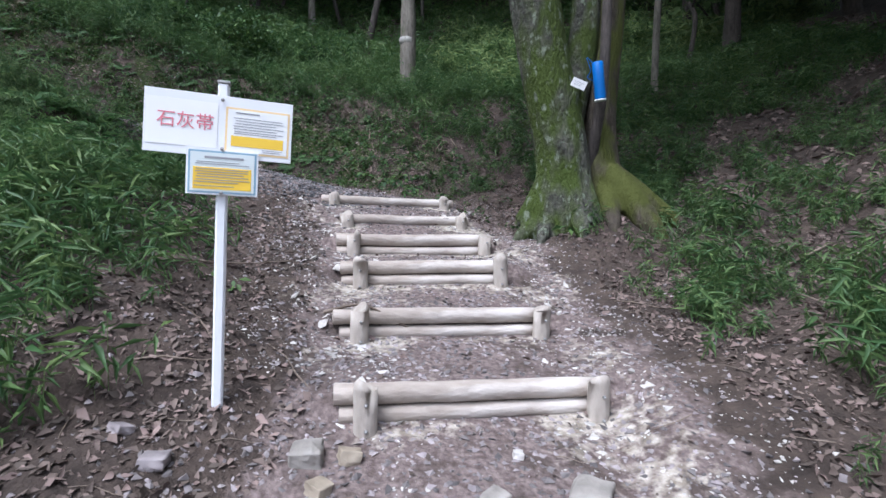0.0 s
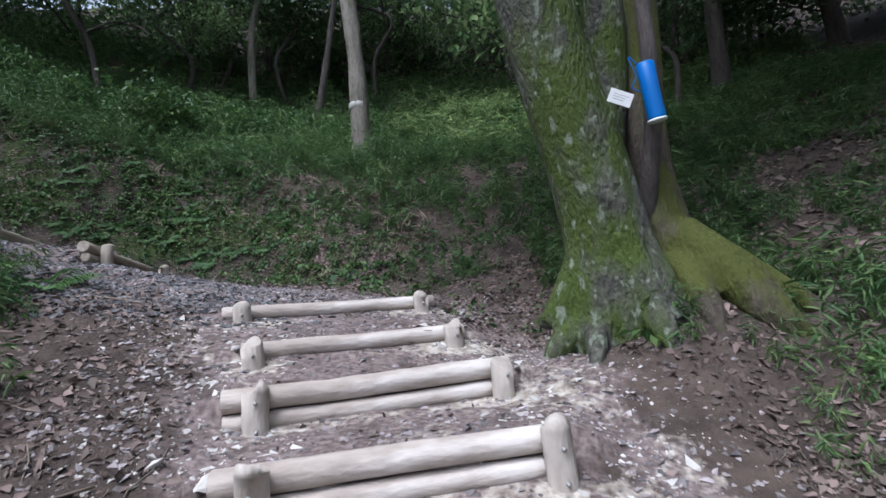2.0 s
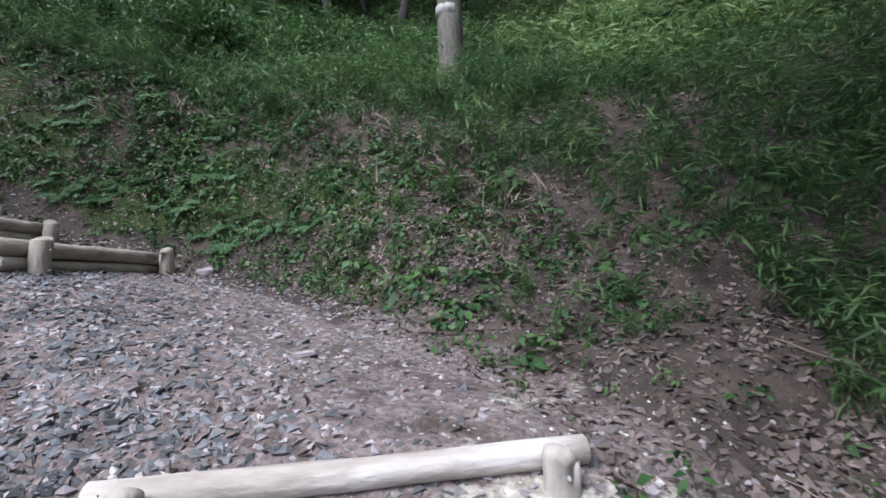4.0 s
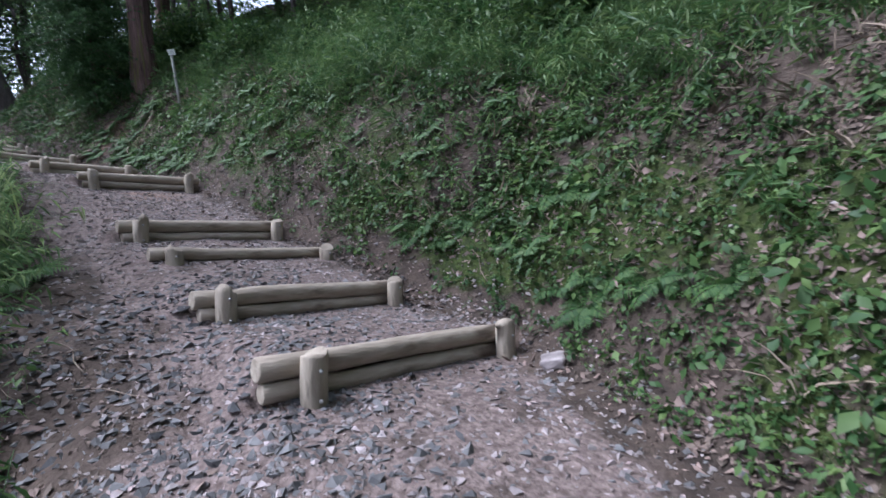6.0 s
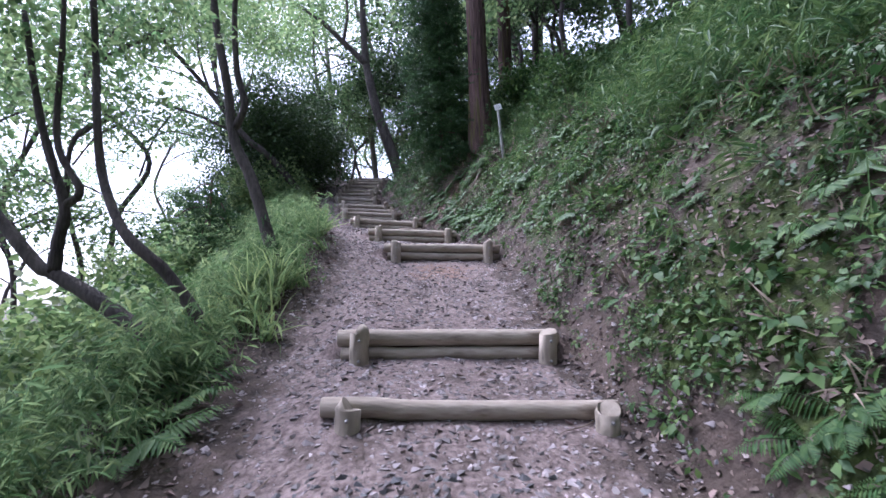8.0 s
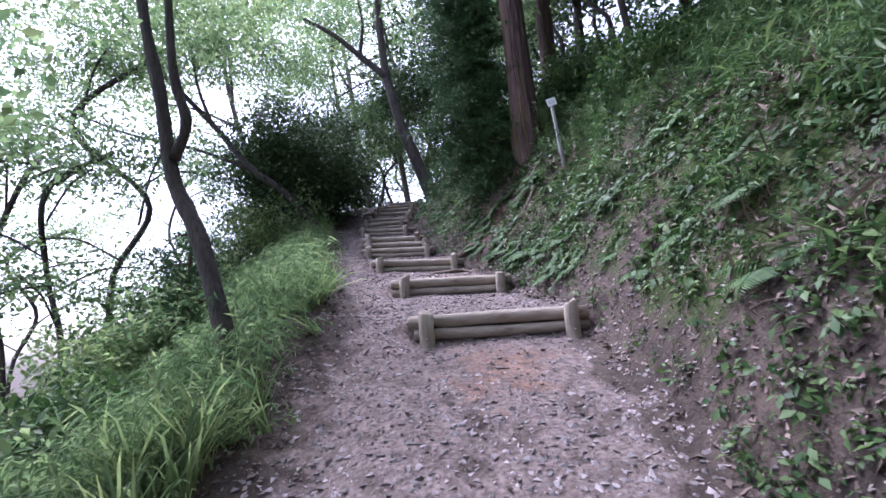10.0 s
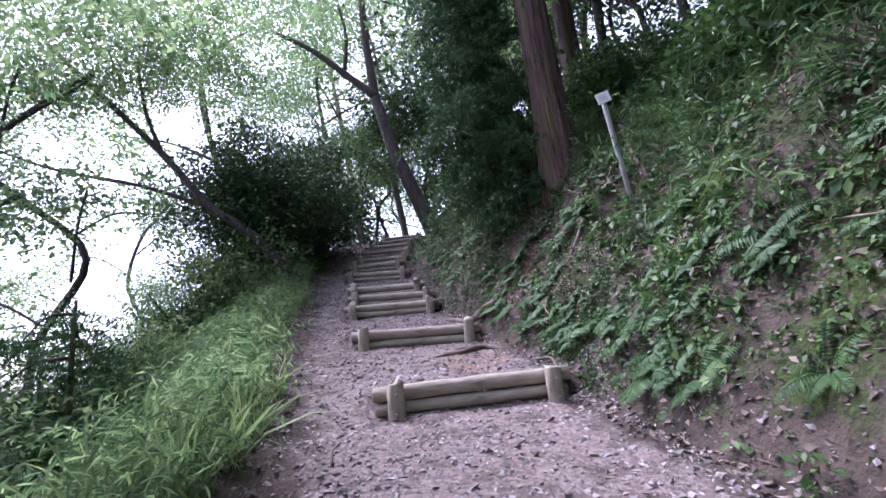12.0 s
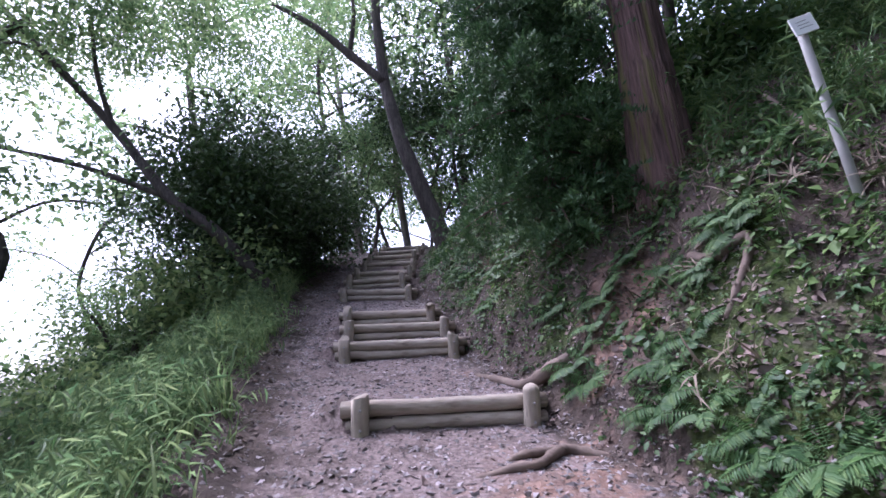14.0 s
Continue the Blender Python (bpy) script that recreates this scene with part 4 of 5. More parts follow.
# ---- things on and beside the mossy tree ----
def blue_tube():
    root = new("blue_tube")
    root.matrix_basis = pose(1.475, 4.965, 2.70, 5, -8, 0)
    V, F = tube([(0, 0, 0.0), (0, 0, 0.03), (0, 0, 0.2), (0, 0, 0.36), (0, 0, 0.37)], [0.052, 0.055, 0.053, 0.055, 0.045], 16, 0.03, dome=-0.03)
    part("sleeve", mesh_of("sleeve", V, F, BLUE), root)
    V, F = tube([(0, 0, -0.004), (0, 0, 0.004), (0, 0, 0.012)], [0.056, 0.0585, 0.056], 16)
    part("rim", mesh_of("rim", V, F, PALEBLUE), root, "pale bottom rim")
    V, F = tube(bezier([(-0.04, 0, 0.36), (-0.10, -0.01, 0.42), (-0.07, 0, 0.30), (-0.10, 0.02, 0.24), (-0.05, 0.02, 0.20)], 20), np.full(20, 0.004), 6)
    part("cord", mesh_of("cord", V, F, BLUE), root, "looped blue cord")
    tagged(root, "blue plastic tube hung on the mossy tree trunk", "tube")
    tag = new("paper_tag")
    tag.matrix_basis = pose(1.26, 4.96, 2.86, 12, 24, -4)
    p = bm_part("card", slab(0.145, 0.085, 0.004), PAPER, tag)
    bars(p, INK, -0.05, 0.05, [0.015, 0.0, -0.015], 0.004, -0.003, 9)
    tagged(tag, "white laminated card tied to the mossy tree", "tag")


blue_tube()


# ---- the wood around ----
BIG_SPRAYS = [spray(15, 0.9, 0.18, 0.10, 80 + k) for k in range(4)]
MID_SPRAYS = [spray(20, 0.5, 0.095, 0.055, 90 + k) for k in range(4)]


def wood_tree(seed, tall, bark, leaf, crown, tips, r0=0.16, low=0.35, per_tip=3, templates=None):
    """A tree at the origin with a few limbs and a ragged crown."""
    r = np.random.default_rng(seed)
    bend = r.normal(0, 0.35, (4, 2))
    pts = [(0, 0, 0)] + [(bend[k, 0] * (k + 1) * 0.5, bend[k, 1] * (k + 1) * 0.5, tall * f) for k, f in enumerate((0.3, 0.55, 0.8, 1.0))]
    masses, limbs = [], []
    for k in range(6):
        f = low + (1 - low) * (k + 0.5) / 6
        a = k * 2.4 + r.random()
        reach = crown * (1.15 - 0.6 * f) * (0.7 + 0.5 * r.random())
        p = np.array([np.interp(f, (0, 0.3, 0.55, 0.8, 1.0), [q[i] for q in pts]) for i in range(3)])
        e = p + np.array([math.cos(a) * reach, math.sin(a) * reach, 0.25 * reach + 0.3])
        limbs.append(([p, (p + e) / 2 + np.array([0, 0, 0.2]), e], r0 * 0.4, 0.02))
        masses.append(blob_tips(e, (crown * 0.55, crown * 0.55, crown * 0.32), tips // 6, seed * 9 + k, 0.3))
    masses.append(blob_tips(pts[-1], (crown * 0.6, crown * 0.6, crown * 0.45), tips // 4, seed * 9 + 8, 0.3))
    return tree("", pts, r0, 0.05, bark, limbs, leaf, np.concatenate(masses), per_tip, 0.5, templates or BIG_SPRAYS, seed, 0.05, 9)


def place_wood(kinds, places, label, group):
    """Copies of the kinds at (x, y), each turned and sized a little differently."""
    r = np.random.default_rng(len(places))
    for k, (x, y) in enumerate(places):
        ob = kinds[k % len(kinds)]
        size = 0.8 + 0.45 * r.random()
        m = pose(x, y, ground_z(x, y) - 0.1, r.normal(0, 2), r.normal(0, 2), r.random() * 360)
        if k >= len(kinds):
            ob = copy_thing(ob, m)
        ob.matrix_basis = m @ Matrix.Diagonal((size, size, size, 1))
        tagged(ob, label, "tree", group)


BROAD = [wood_tree(401 + k, 10.5, (BARK, DARKBARK)[k % 2], LEAF_TREE, 3.2, 72, 0.15) for k in range(3)]
place_wood(BROAD, [(-4.5, 15.5), (-8.0, 17.5), (-0.2, 21.0), (-11.5, 14.0), (-26.5, 5.5), (-28.5, 1.0), (-31.0, 4.0), (-24.5, -3.0), (-29.5, 8.0), (-27.2, 3.2), (-25.8, 1.0)],
           "leafy forest tree with a slender trunk", "leafy trees of the wood")
EVERGREEN = [wood_tree(421 + k, 9.0, DARKBARK, LEAF_DARK, 3.2, 108, 0.17, 0.2, 4) for k in range(3)]
# Right-hand trunks such as (8.2, 4.4) stand unseen, added to shade the slope.
place_wood(EVERGREEN, [(6.9, 15.4), (7.4, 8.6), (8.8, 11.5), (7.0, 17.5), (10.0, 6.0), (8.2, 4.4), (-17.2, 9.8), (-21.5, 10.2), (-24.5, 11.5), (-17.0, 12.5), (-13.5, 12.5), (6.0, 11.2)],
           "dark evergreen tree with a dense low crown", "evergreen trees of the wood")
THICKET = [wood_tree(431 + k, 5.2, DARKBARK, (LEAF_TREE, LEAF_TREE, LEAF_DARK)[k], 2.7, 90, 0.08, -0.14, 4) for k in range(3)]
place_wood(THICKET, [(-15.5, 15.5), (-12.6, 16.0), (-10.0, 17.0), (-7.4, 18.0), (-5.0, 18.6), (-2.6, 19.4), (-0.2, 20.2), (2.2, 20.4), (4.4, 19.2), (6.6, 18.6), (8.6, 16.4), (10.2, 13.2), (11.0, 10.0), (11.5, 6.0), (-27.5, 10.0), (-33.0, 6.5), (-34.0, 2.0), (-31.5, -2.5), (-27.0, 7.6), (-19.5, 11.0), (-24.5, 9.2), (-18.6, 9.4), (10.2, 1.5), (-28.5, 4.6), (-9.0, 21.5), (-4.0, 23.0), (1.0, 24.0), (5.5, 22.5), (9.5, 19.5), (-6.0, 16.8), (-1.0, 18.4), (3.4, 17.6), (7.6, 14.6), (9.6, 8.2)],
           "dense young forest thicket leafy to the ground", "thicket trees")
# Unseen trees added to the right of the lower flight to shade the slope.
SHADE_TREES = [wood_tree(451 + k, 11.0, DARKBARK, LEAF_DARK, 3.6, 120, 0.2, 0.5, 4) for k in range(2)]
place_wood(SHADE_TREES, [(5.0, 1.2), (7.2, 2.4), (8.2, 6.2), (5.6, -1.8)], "unseen tall tree with a high dense crown, added for shade", "shady canopy trees")
UNDER = [wood_tree(441 + k, 4.6, DARKBARK, (LEAF_TREE, LEAF_DARK)[k % 2], 1.5, 60, 0.06, 0.3, 4, MID_SPRAYS) for k in range(3)]
place_wood(UNDER, [(-3.8, 16.5), (-1.2, 17.2), (-6.2, 15.0), (-9.5, 11.8), (-15.8, 10.2), (-24.0, 1.2), (-25.8, 2.2), (5.2, 11.5), (-8.6, 11.2), (-11.4, 10.6), (-6.6, 12.2), (-13.6, 10.0), (-26.2, 4.2), (-25.0, 5.6), (-28.0, 2.4)],
           "young understorey tree with thin stems", "understorey trees")
SLOPE = [wood_tree(461 + k, 6.0, DARKBARK, LEAF_TREE, 1.9, 60, 0.06, 0.3, 3, MID_SPRAYS) for k in range(3)]
place_wood(SLOPE, [(-11.0, -1.6), (-14.2, -3.4), (-19.5, -3.0), (-22.0, -1.2), (-17.0, -6.5), (-12.6, -0.6), (-8.2, -1.0), (-15.0, -1.6), (-20.5, -0.6)],
           "light-leaved tree growing on the slope below the path", "trees below the path")

# bushes on the falling slope
LOW = []
for k in range(3):
    b = bush("", (-9.0 - k, 2.0, ground_z(-9.0 - k, 2.0) + 0.7), (1.0, 1.0, 0.7), 44, (LEAF_GRASS, LEAF_HERB, LEAF_TREE)[k], 500 + k, SPRAYS, 4, 0.32, 4, 0.3)
    LOW.append(b)
r_ = np.random.default_rng(77)
for k, (x, y) in enumerate([(-5.8, 3.4), (-7.2, 3.3), (-8.6, 2.9), (-10.2, 2.6), (-11.8, 2.2), (-13.2, 1.6), (-14.6, 1.1), (-6.4, 2.2), (-9.6, 1.3), (-12.4, 0.8), (-15.8, 0.2), (-7.4, 4.0), (-16.4, 1.8), (-17.6, -0.4), (-13.4, -0.6), (-19.6, 0.2), (-9.0, 3.3), (-11.0, 2.9), (-6.6, 4.0)]):
    m = pose(x, y, ground_z(x, y) - 0.1, 0, 0, r_.random() * 360)
    ob = LOW[k] if k < 3 else copy_thing(LOW[k % 3], m)
    s = 0.8 + 0.35 * r_.random()
    ob.matrix_basis = m @ Matrix.Diagonal((s, s, s, 1))
    tagged(ob, "loose green bush on the slope below the path", "bush", "bushes below the path")
for x, y in [(-4.6, 10.9), (-6.2, 10.5), (-7.6, 10.9), (-9.2, 10.3), (-10.6, 10.6), (-12.2, 10.2), (-13.9, 9.4), (-8.2, 11.8), (-11.2, 9.4), (-15.6, 8.0), (-3.0, 11.6), (-14.6, 8.9)]:
    s = 0.75 + 0.3 * r_.random()
    m = pose(x, y, ground_z(x, y) - 0.2, 0, 0, r_.random() * 360)
    tagged(copy_thing(LOW[1], m @ Matrix.Diagonal((s, s, s, 1))), "leafy green shrub on the crest of the bank", "bush", "shrubs on the bank")
# The palest leaf kind stands in for sun falling on these bushes.
for x, y in [(0.9, 14.4), (1.9, 14.2)]:
    m = pose(x, y, ground_z(x, y) - 0.15, 0, 0, r_.random() * 360)
    tagged(copy_thing(LOW[0], m @ Matrix.Diagonal((0.8, 0.8, 0.6, 1))), "bush in the saddle behind the steps, coloured paler as if sunlit", "bush", "bushes in the saddle")
# ---- undergrowth ----
def sasa_plant(seed):
    r = np.random.default_rng(seed)
    pieces = []
    for s in range(3):
        yaw, lean, tall = r.random() * 6.28, 0.15 + 0.3 * r.random(), 0.22 + 0.28 * r.random()
        out = np.array([math.cos(yaw), math.sin(yaw), 0])
        pts = np.array([out * lean * tall * t * t + np.array([0, 0, tall * t]) for t in (0, 0.5, 1)]) + r.normal(0, 0.04, 3) * np.array([1, 1, 0])
        w = np.array([-math.sin(yaw), math.cos(yaw), 0]) * 0.0025
        pieces.append((np.array([pts[0] - w, pts[0] + w, pts[2] + w, pts[2] - w]), [np.array([(0, 1, 2, 3)])]))
        n = 7
        t = np.linspace(0.45, 1, n)
        base = np.stack([np.interp(t, [0, 0.5, 1], pts[:, k]) for k in range(3)], 1)
        rot = euler_m(r.normal(0, 0.5, n), r.normal(0.1, 0.4, n), yaw + np.arange(n) * 2.4 + r.normal(0, 0.4, n))
        pieces.append(baked([leaf_shape(0.14, 0.024, 0.3, 0.45, 0)], base, rot, 0.6 + 0.7 * r.random(n)))
    return merged(pieces)


def tall_bamboo(seed):
    """Several arching thin canes with many narrow leaves towards their tips."""
    r = np.random.default_rng(seed)
    pieces = []
    for s in range(4):
        yaw, lean, tall = r.random() * 6.28, 0.3 + 0.5 * r.random(), 0.35 + 0.45 * r.random()
        out = np.array([math.cos(yaw), math.sin(yaw), 0])
        foot = np.append(r.normal(0, 0.07, 2), 0)
        cane = np.array([foot + out * lean * tall * t * t + np.array([0, 0, tall * (t - 0.2 * t * t)]) for t in (0, 0.4, 0.75, 1)])
        w = np.array([-math.sin(yaw), math.cos(yaw), 0]) * 0.002
        for a, b in zip(cane, cane[1:]):
            pieces.append((np.array([a - w, a + w, b + w, b - w]), [np.array([(0, 1, 2, 3)])]))
        n = 12
        t = np.linspace(0.35, 1, n)
        base = np.stack([np.interp(t, [0, 0.4, 0.75, 1], cane[:, k]) for k in range(3)], 1)
        rot = euler_m(r.normal(0, 0.5, n), r.normal(0.15, 0.4, n), yaw + np.where(np.arange(n) % 2, 0.9, -0.9) + r.normal(0, 0.5, n))
        pieces.append(baked([leaf_shape(0.115, 0.019, 0.3, 0.45, 0)], base, rot, 0.6 + 0.6 * r.random(n)))
    return merged(pieces)


def grass_tuft(seed, blades=12, tall=0.3):
    r = np.random.default_rng(seed)
    V, F = [], []
    for _ in range(blades):
        yaw, bend, h, w = r.random() * 6.28, 0.3 + 0.7 * r.random(), tall * (0.5 + 0.7 * r.random()), 0.005 + 0.004 * r.random()
        o, s = np.array([math.cos(yaw), math.sin(yaw), 0]), np.array([-math.sin(yaw), math.cos(yaw), 0])
        p0 = np.append(r.normal(0, 0.03, 2), 0)
        b = len(V)
        for t, k in ((0, 1.0), (0.4, 1.0), (0.75, 0.7)):
            c = p0 + o * bend * h * t * t + np.array([0, 0, h * (t - 0.25 * bend * t * t)])
            V += [c - s * w * k, c + s * w * k]
        V.append(p0 + o * bend * h + np.array([0, 0, h * (1 - 0.35 * bend)]))
        F += [(b, b + 1, b + 3, b + 2), (b + 2, b + 3, b + 5, b + 4)]
        F.append((b + 4, b + 5, b + 6))
    return np.array(V), [np.array([f for f in F if len(f) == 4]), np.array([f for f in F if len(f) == 3])]


def fern_plant(seed, fronds=8, reach=0.42):
    r = np.random.default_rng(seed)
    pieces = []
    pinna = leaf_shape(1.0, 0.24, 0.15, 0.25, 0)
    for k in range(fronds):
        yaw, long, lift = k * 6.28 / fronds + r.normal(0, 0.3), reach * (0.7 + 0.5 * r.random()), 0.45 + 0.5 * r.random()
        o = np.array([math.cos(yaw), math.sin(yaw), 0])
        t = np.linspace(0, 1, 21)
        rib = np.outer(long * t, o) + np.outer(long * (lift * t - 0.75 * lift * t**2.2), [0, 0, 1])
        pieces.append(tube(rib[::3], np.linspace(0.004, 0.001, len(rib[::3])), 3))
        w = np.sin(math.pi * (0.12 + 0.86 * t[2:]) ** 0.8) * long * 0.26 + 0.01
        for sgn in (-1, 1):
            n = len(w)
            rot = euler_m(np.full(n, 0.15 * sgn), np.full(n, 0.18) + r.normal(0, 0.08, n), yaw + sgn * (1.25 - 0.35 * t[2:]))
            pieces.append(baked([pinna], rib[2:], rot, w))
    return merged(pieces)


def herb_plant(seed, leaves=7, size=0.07):
    r = np.random.default_rng(seed)
    n = leaves
    yaw = np.arange(n) * 2.4 + r.normal(0, 0.3, n)
    base = np.stack([np.cos(yaw) * 0.03, np.sin(yaw) * 0.03, 0.04 + 0.10 * r.random(n)], 1)
    rot = euler_m(r.normal(0, 0.2, n), r.normal(0.1, 0.3, n), yaw)
    leaf = baked([leaf_shape(size, size * 0.6, 0.2, 0.3, 1)], base, rot, 0.6 + 0.7 * r.random(n))
    stem = (np.array([(-0.002, 0, -0.02), (0.002, 0, -0.02), (0.001, 0.003, 0.13), (-0.001, 0.003, 0.13)]), [np.array([(0, 1, 2, 3)])])
    return merged([leaf, stem])


def dead_leaf(seed):
    r = np.random.default_rng(seed)
    v, f = leaf_shape(0.07, 0.032 + 0.014 * r.random(), 0.25 + 0.4 * r.random(), r.normal(0, 0.25), 1)
    v = v - np.array([0.03, 0, 0])
    v = v + r.normal(0, 1, v.shape) * np.array([0.008, 0.006, 0.004])
    v[:, 2] += 0.3 * v[:, 1] * r.normal()
    return v, f


def stone(seed):
    """A flat angular chip."""
    r = np.random.default_rng(seed)
    V = np.array([(1, 0, 0), (0.1, 0.75, 0), (-1, 0.1, 0), (-0.1, -0.75, 0), (0, 0, 0.45), (0, 0, -0.45)], float)
    V = V * (0.65 + 0.6 * r.random((6, 1))) + r.normal(0, 0.12, (6, 3))
    return V, [np.array([(0, 1, 4), (1, 2, 4), (2, 3, 4), (3, 0, 4), (1, 0, 5), (2, 1, 5), (3, 2, 5), (0, 3, 5)])]


def strewn(x, y, templates, size, tilt, sink, r, slope):
    """Copies of templates on the ground at the given points, as one (vertices, faces)."""
    n = len(x)
    z = height(x, y)
    if slope:
        e = 0.04
        gx, gy = (height(x + e, y) - z) / e, (height(x, y + e) - z) / e
        yaw = r.random(n) * 6.28
        nrm = np.stack([-gx, -gy, np.ones(n)], 1) + r.normal(0, tilt, (n, 3))
        nrm /= np.linalg.norm(nrm, axis=1)[:, None]
        a = np.stack([np.cos(yaw), np.sin(yaw), np.zeros(n)], 1)
        a -= nrm * (a * nrm).sum(1)[:, None]
        a /= np.linalg.norm(a, axis=1)[:, None]
        rot = np.stack([a, np.cross(nrm, a), nrm], 2)
    else:
        rot = euler_m(r.normal(0, tilt, n), r.normal(0, tilt, n), r.random(n) * 6.28)
    k = size[0] + (size[1] - size[0]) * r.random(n) ** 1.6
    return baked(templates, np.stack([x, y, z - sink * k], 1), rot, k)


def scatter(name, label, templates, mat, count, area, chance, size, tilt=0.15, sink=0.0, seed=0, flat=False, slope=False, along=None):
    """Many small things strewn by chance(u, d, x, y): over a box, or along the way between two distances from it."""
    r = np.random.default_rng(seed)
    if along:
        u0, u1, d0, d1 = along
        uu = np.linspace(u0, u1, 400)
        cx, cy = np.interp(uu, WAY[0], WAY[1][:, 0]), np.interp(uu, WAY[0], WAY[1][:, 1])
        run = np.concatenate([[0], np.cumsum(np.hypot(np.diff(cx), np.diff(cy)))])
        at = np.interp(r.random(count) * run[-1], run, uu)
        off = d0 + (d1 - d0) * r.random(count)
        x = np.interp(at, WAY[0], WAY[1][:, 0]) + off * np.interp(at, WAY[0], WAY[2][:, 0])
        y = np.interp(at, WAY[0], WAY[1][:, 1]) + off * np.interp(at, WAY[0], WAY[2][:, 1])
    else:
        x0, x1, y0, y1 = area
        x, y = x0 + (x1 - x0) * r.random(count), y0 + (y1 - y0) * r.random(count)
    u, d = locate(x, y)
    keep = r.random(count) < chance(u, d, x, y)
    V, F = strewn(x[keep], y[keep], templates, size, tilt, sink, r, slope)
    return tagged(new(name, mesh_of(name, V, F, mat, flat)), label, name.replace("_", " "), kind="stuff")


def near(v, a, b, soft=0.3):
    return smooth(v, a - soft, a) * (1 - smooth(v, b, b + soft))


SASA = [sasa_plant(100 + k) for k in range(6)]
GRASS = [grass_tuft(120 + k, 15, 0.46) for k in range(5)]
TALL_BAMBOO = [tall_bamboo(280 + k) for k in range(6)]
FERNS = [fern_plant(140 + k) for k in range(4)]
HERBS = [herb_plant(160 + k) for k in range(5)]
DEAD = [dead_leaf(180 + k) for k in range(20)]
STONES = [stone(200 + k) for k in range(14)]


def on_way(u, d):
    return np.where(d < 0, 1 - smooth(-d, 0.9, 1.6), np.where(u < 8.2, 1 - smooth(d, 1.0, 1.5), 1 - smooth(d, 0.75, 1.15)))


def sasa_chance(u, d, x, y):
    upper = (u > 8.2) & (d > 0)
    a = np.where(upper, (0.2 * smooth(d, 1.15, 1.4) + 0.9 * smooth(d, 1.9, 2.7)) * (0.2 + 0.8 * vnoise(x, y, 0.7, 30)) * np.where(u > 16, 0.55, 1.0) * (0.3 + 0.7 * np.maximum(smooth(u, 10.6, 11.6), smooth(d, 2.6, 3.2))), 0)
    back = (u <= 8.2) & (d > 0)
    a = np.where(back, np.where(y > 7.6, 0.9 * smooth(d, 1.7, 2.5), smooth(d, 1.5, 2.2) * 0.8 * (vnoise(x, y, 0.45, 31) > 0.58) * (1 - 0.93 * smooth(x, 2.9, 3.8))), a)
    left = (d < 0) & (u < 9.5)
    a = np.where(left, 0.9 * smooth(-d, 1.5, 2.2) * (0.15 + 0.85 * (vnoise(x, y, 0.9, 32) > 0.45)), a)
    return np.clip(a, 0, 1)


scatter("bamboo_grass", "dense low bamboo grass with narrow green leaves", SASA, LEAF_SASA, 30000, (-17, 7, -0.5, 13), sasa_chance, (0.5, 1.05), 0.2, 0.02, 301)


def grass_chance(u, d, x, y):
    return np.where((u > 12) & (d < 0), near(-d, 1.6, 3.6, 0.3) * smooth(vnoise(x, y, 0.55, 33), 0.25, 0.7), 0)


scatter("far_bamboo_grass", "bamboo grass covering the ridge behind", SASA, LEAF_SASA, 2400, (-13, 6, 12.5, 19), lambda u, d, x, y: 0.9 * (d > 3), (1.0, 1.9), 0.2, 0.02, 312)
# Sunlight in the saddle is put into the colour: pale grass leaf on bamboo grass.
scatter("saddle_grass", "bamboo grass in the saddle behind, coloured paler as if sunlit", SASA, LEAF_GRASS, 2000, (-0.5, 9, 12.2, 17), lambda u, d, x, y: 0.9 * (d > 3), (1.0, 1.8), 0.2, 0.02, 315)
scatter("stony_edge", "stone crumbs among the leaf mould beside the path", STONES, GRAVEL, 40000, None,
        lambda u, d, x, y: smooth(np.abs(d), 0.7, 1.0) * (1 - smooth(np.abs(d), 1.5, 2.3)) * (0.3 + 0.7 * vnoise(x, y, 0.5, 42)), (0.006, 0.026), 0.3, 0.1, 313, flat=True, along=(1.3, 22, -2.3, 2.0))
scatter("tall_grass", "tall bright green grass along the outer path edge", GRASS, LEAF_GRASS, 5000, (-18, -5.5, 1, 6.5), grass_chance, (0.5, 1.2), 0.3, 0.02, 302)
scatter("leafy_weeds", "tall bright leafy weeds along the outer path edge", TALL_BAMBOO, LEAF_TREE, 4600, None,
        lambda u, d, x, y: smooth(-d, 1.4, 1.75) * (0.3 + 0.7 * vnoise(x, y, 0.7, 56)), (0.45, 1.0), 0.35, 0.02, 325, along=(12.5, 21, -4.2, -1.4))
scatter("outer_undergrowth", "mixed narrow-leaved plants on the outer slope", TALL_BAMBOO, LEAF_SASA, 5200, None,
        lambda u, d, x, y: smooth(-d, 1.45, 1.9) * (0.2 + 0.8 * vnoise(x, y, 0.6, 38)), (0.4, 0.8), 0.3, 0.02, 307, along=(10, 24, -5.5, -1.2))
scatter("herbs", "small broad-leaved herbs on the bank", HERBS, LEAF_HERB, 33000, None,
        lambda u, d, x, y: (0.7 * smooth(d, 0.76, 0.88) + 0.3 * smooth(d, 0.95, 1.15)) * (0.3 + 0.7 * smooth(vnoise(x, y, 0.42, 34), 0.36, 0.52)) * (1 - 0.85 * np.exp(-((x + 12.7) / 0.8) ** 2 - ((y - 7.0) / 0.55) ** 2)) * np.where(u > 9.6, 1, 0.12) * np.where(u > 18, 0.6, 1), (0.28, 0.85), 0.45, 0.0, 303, along=(7, 25, 0.76, 3.2))
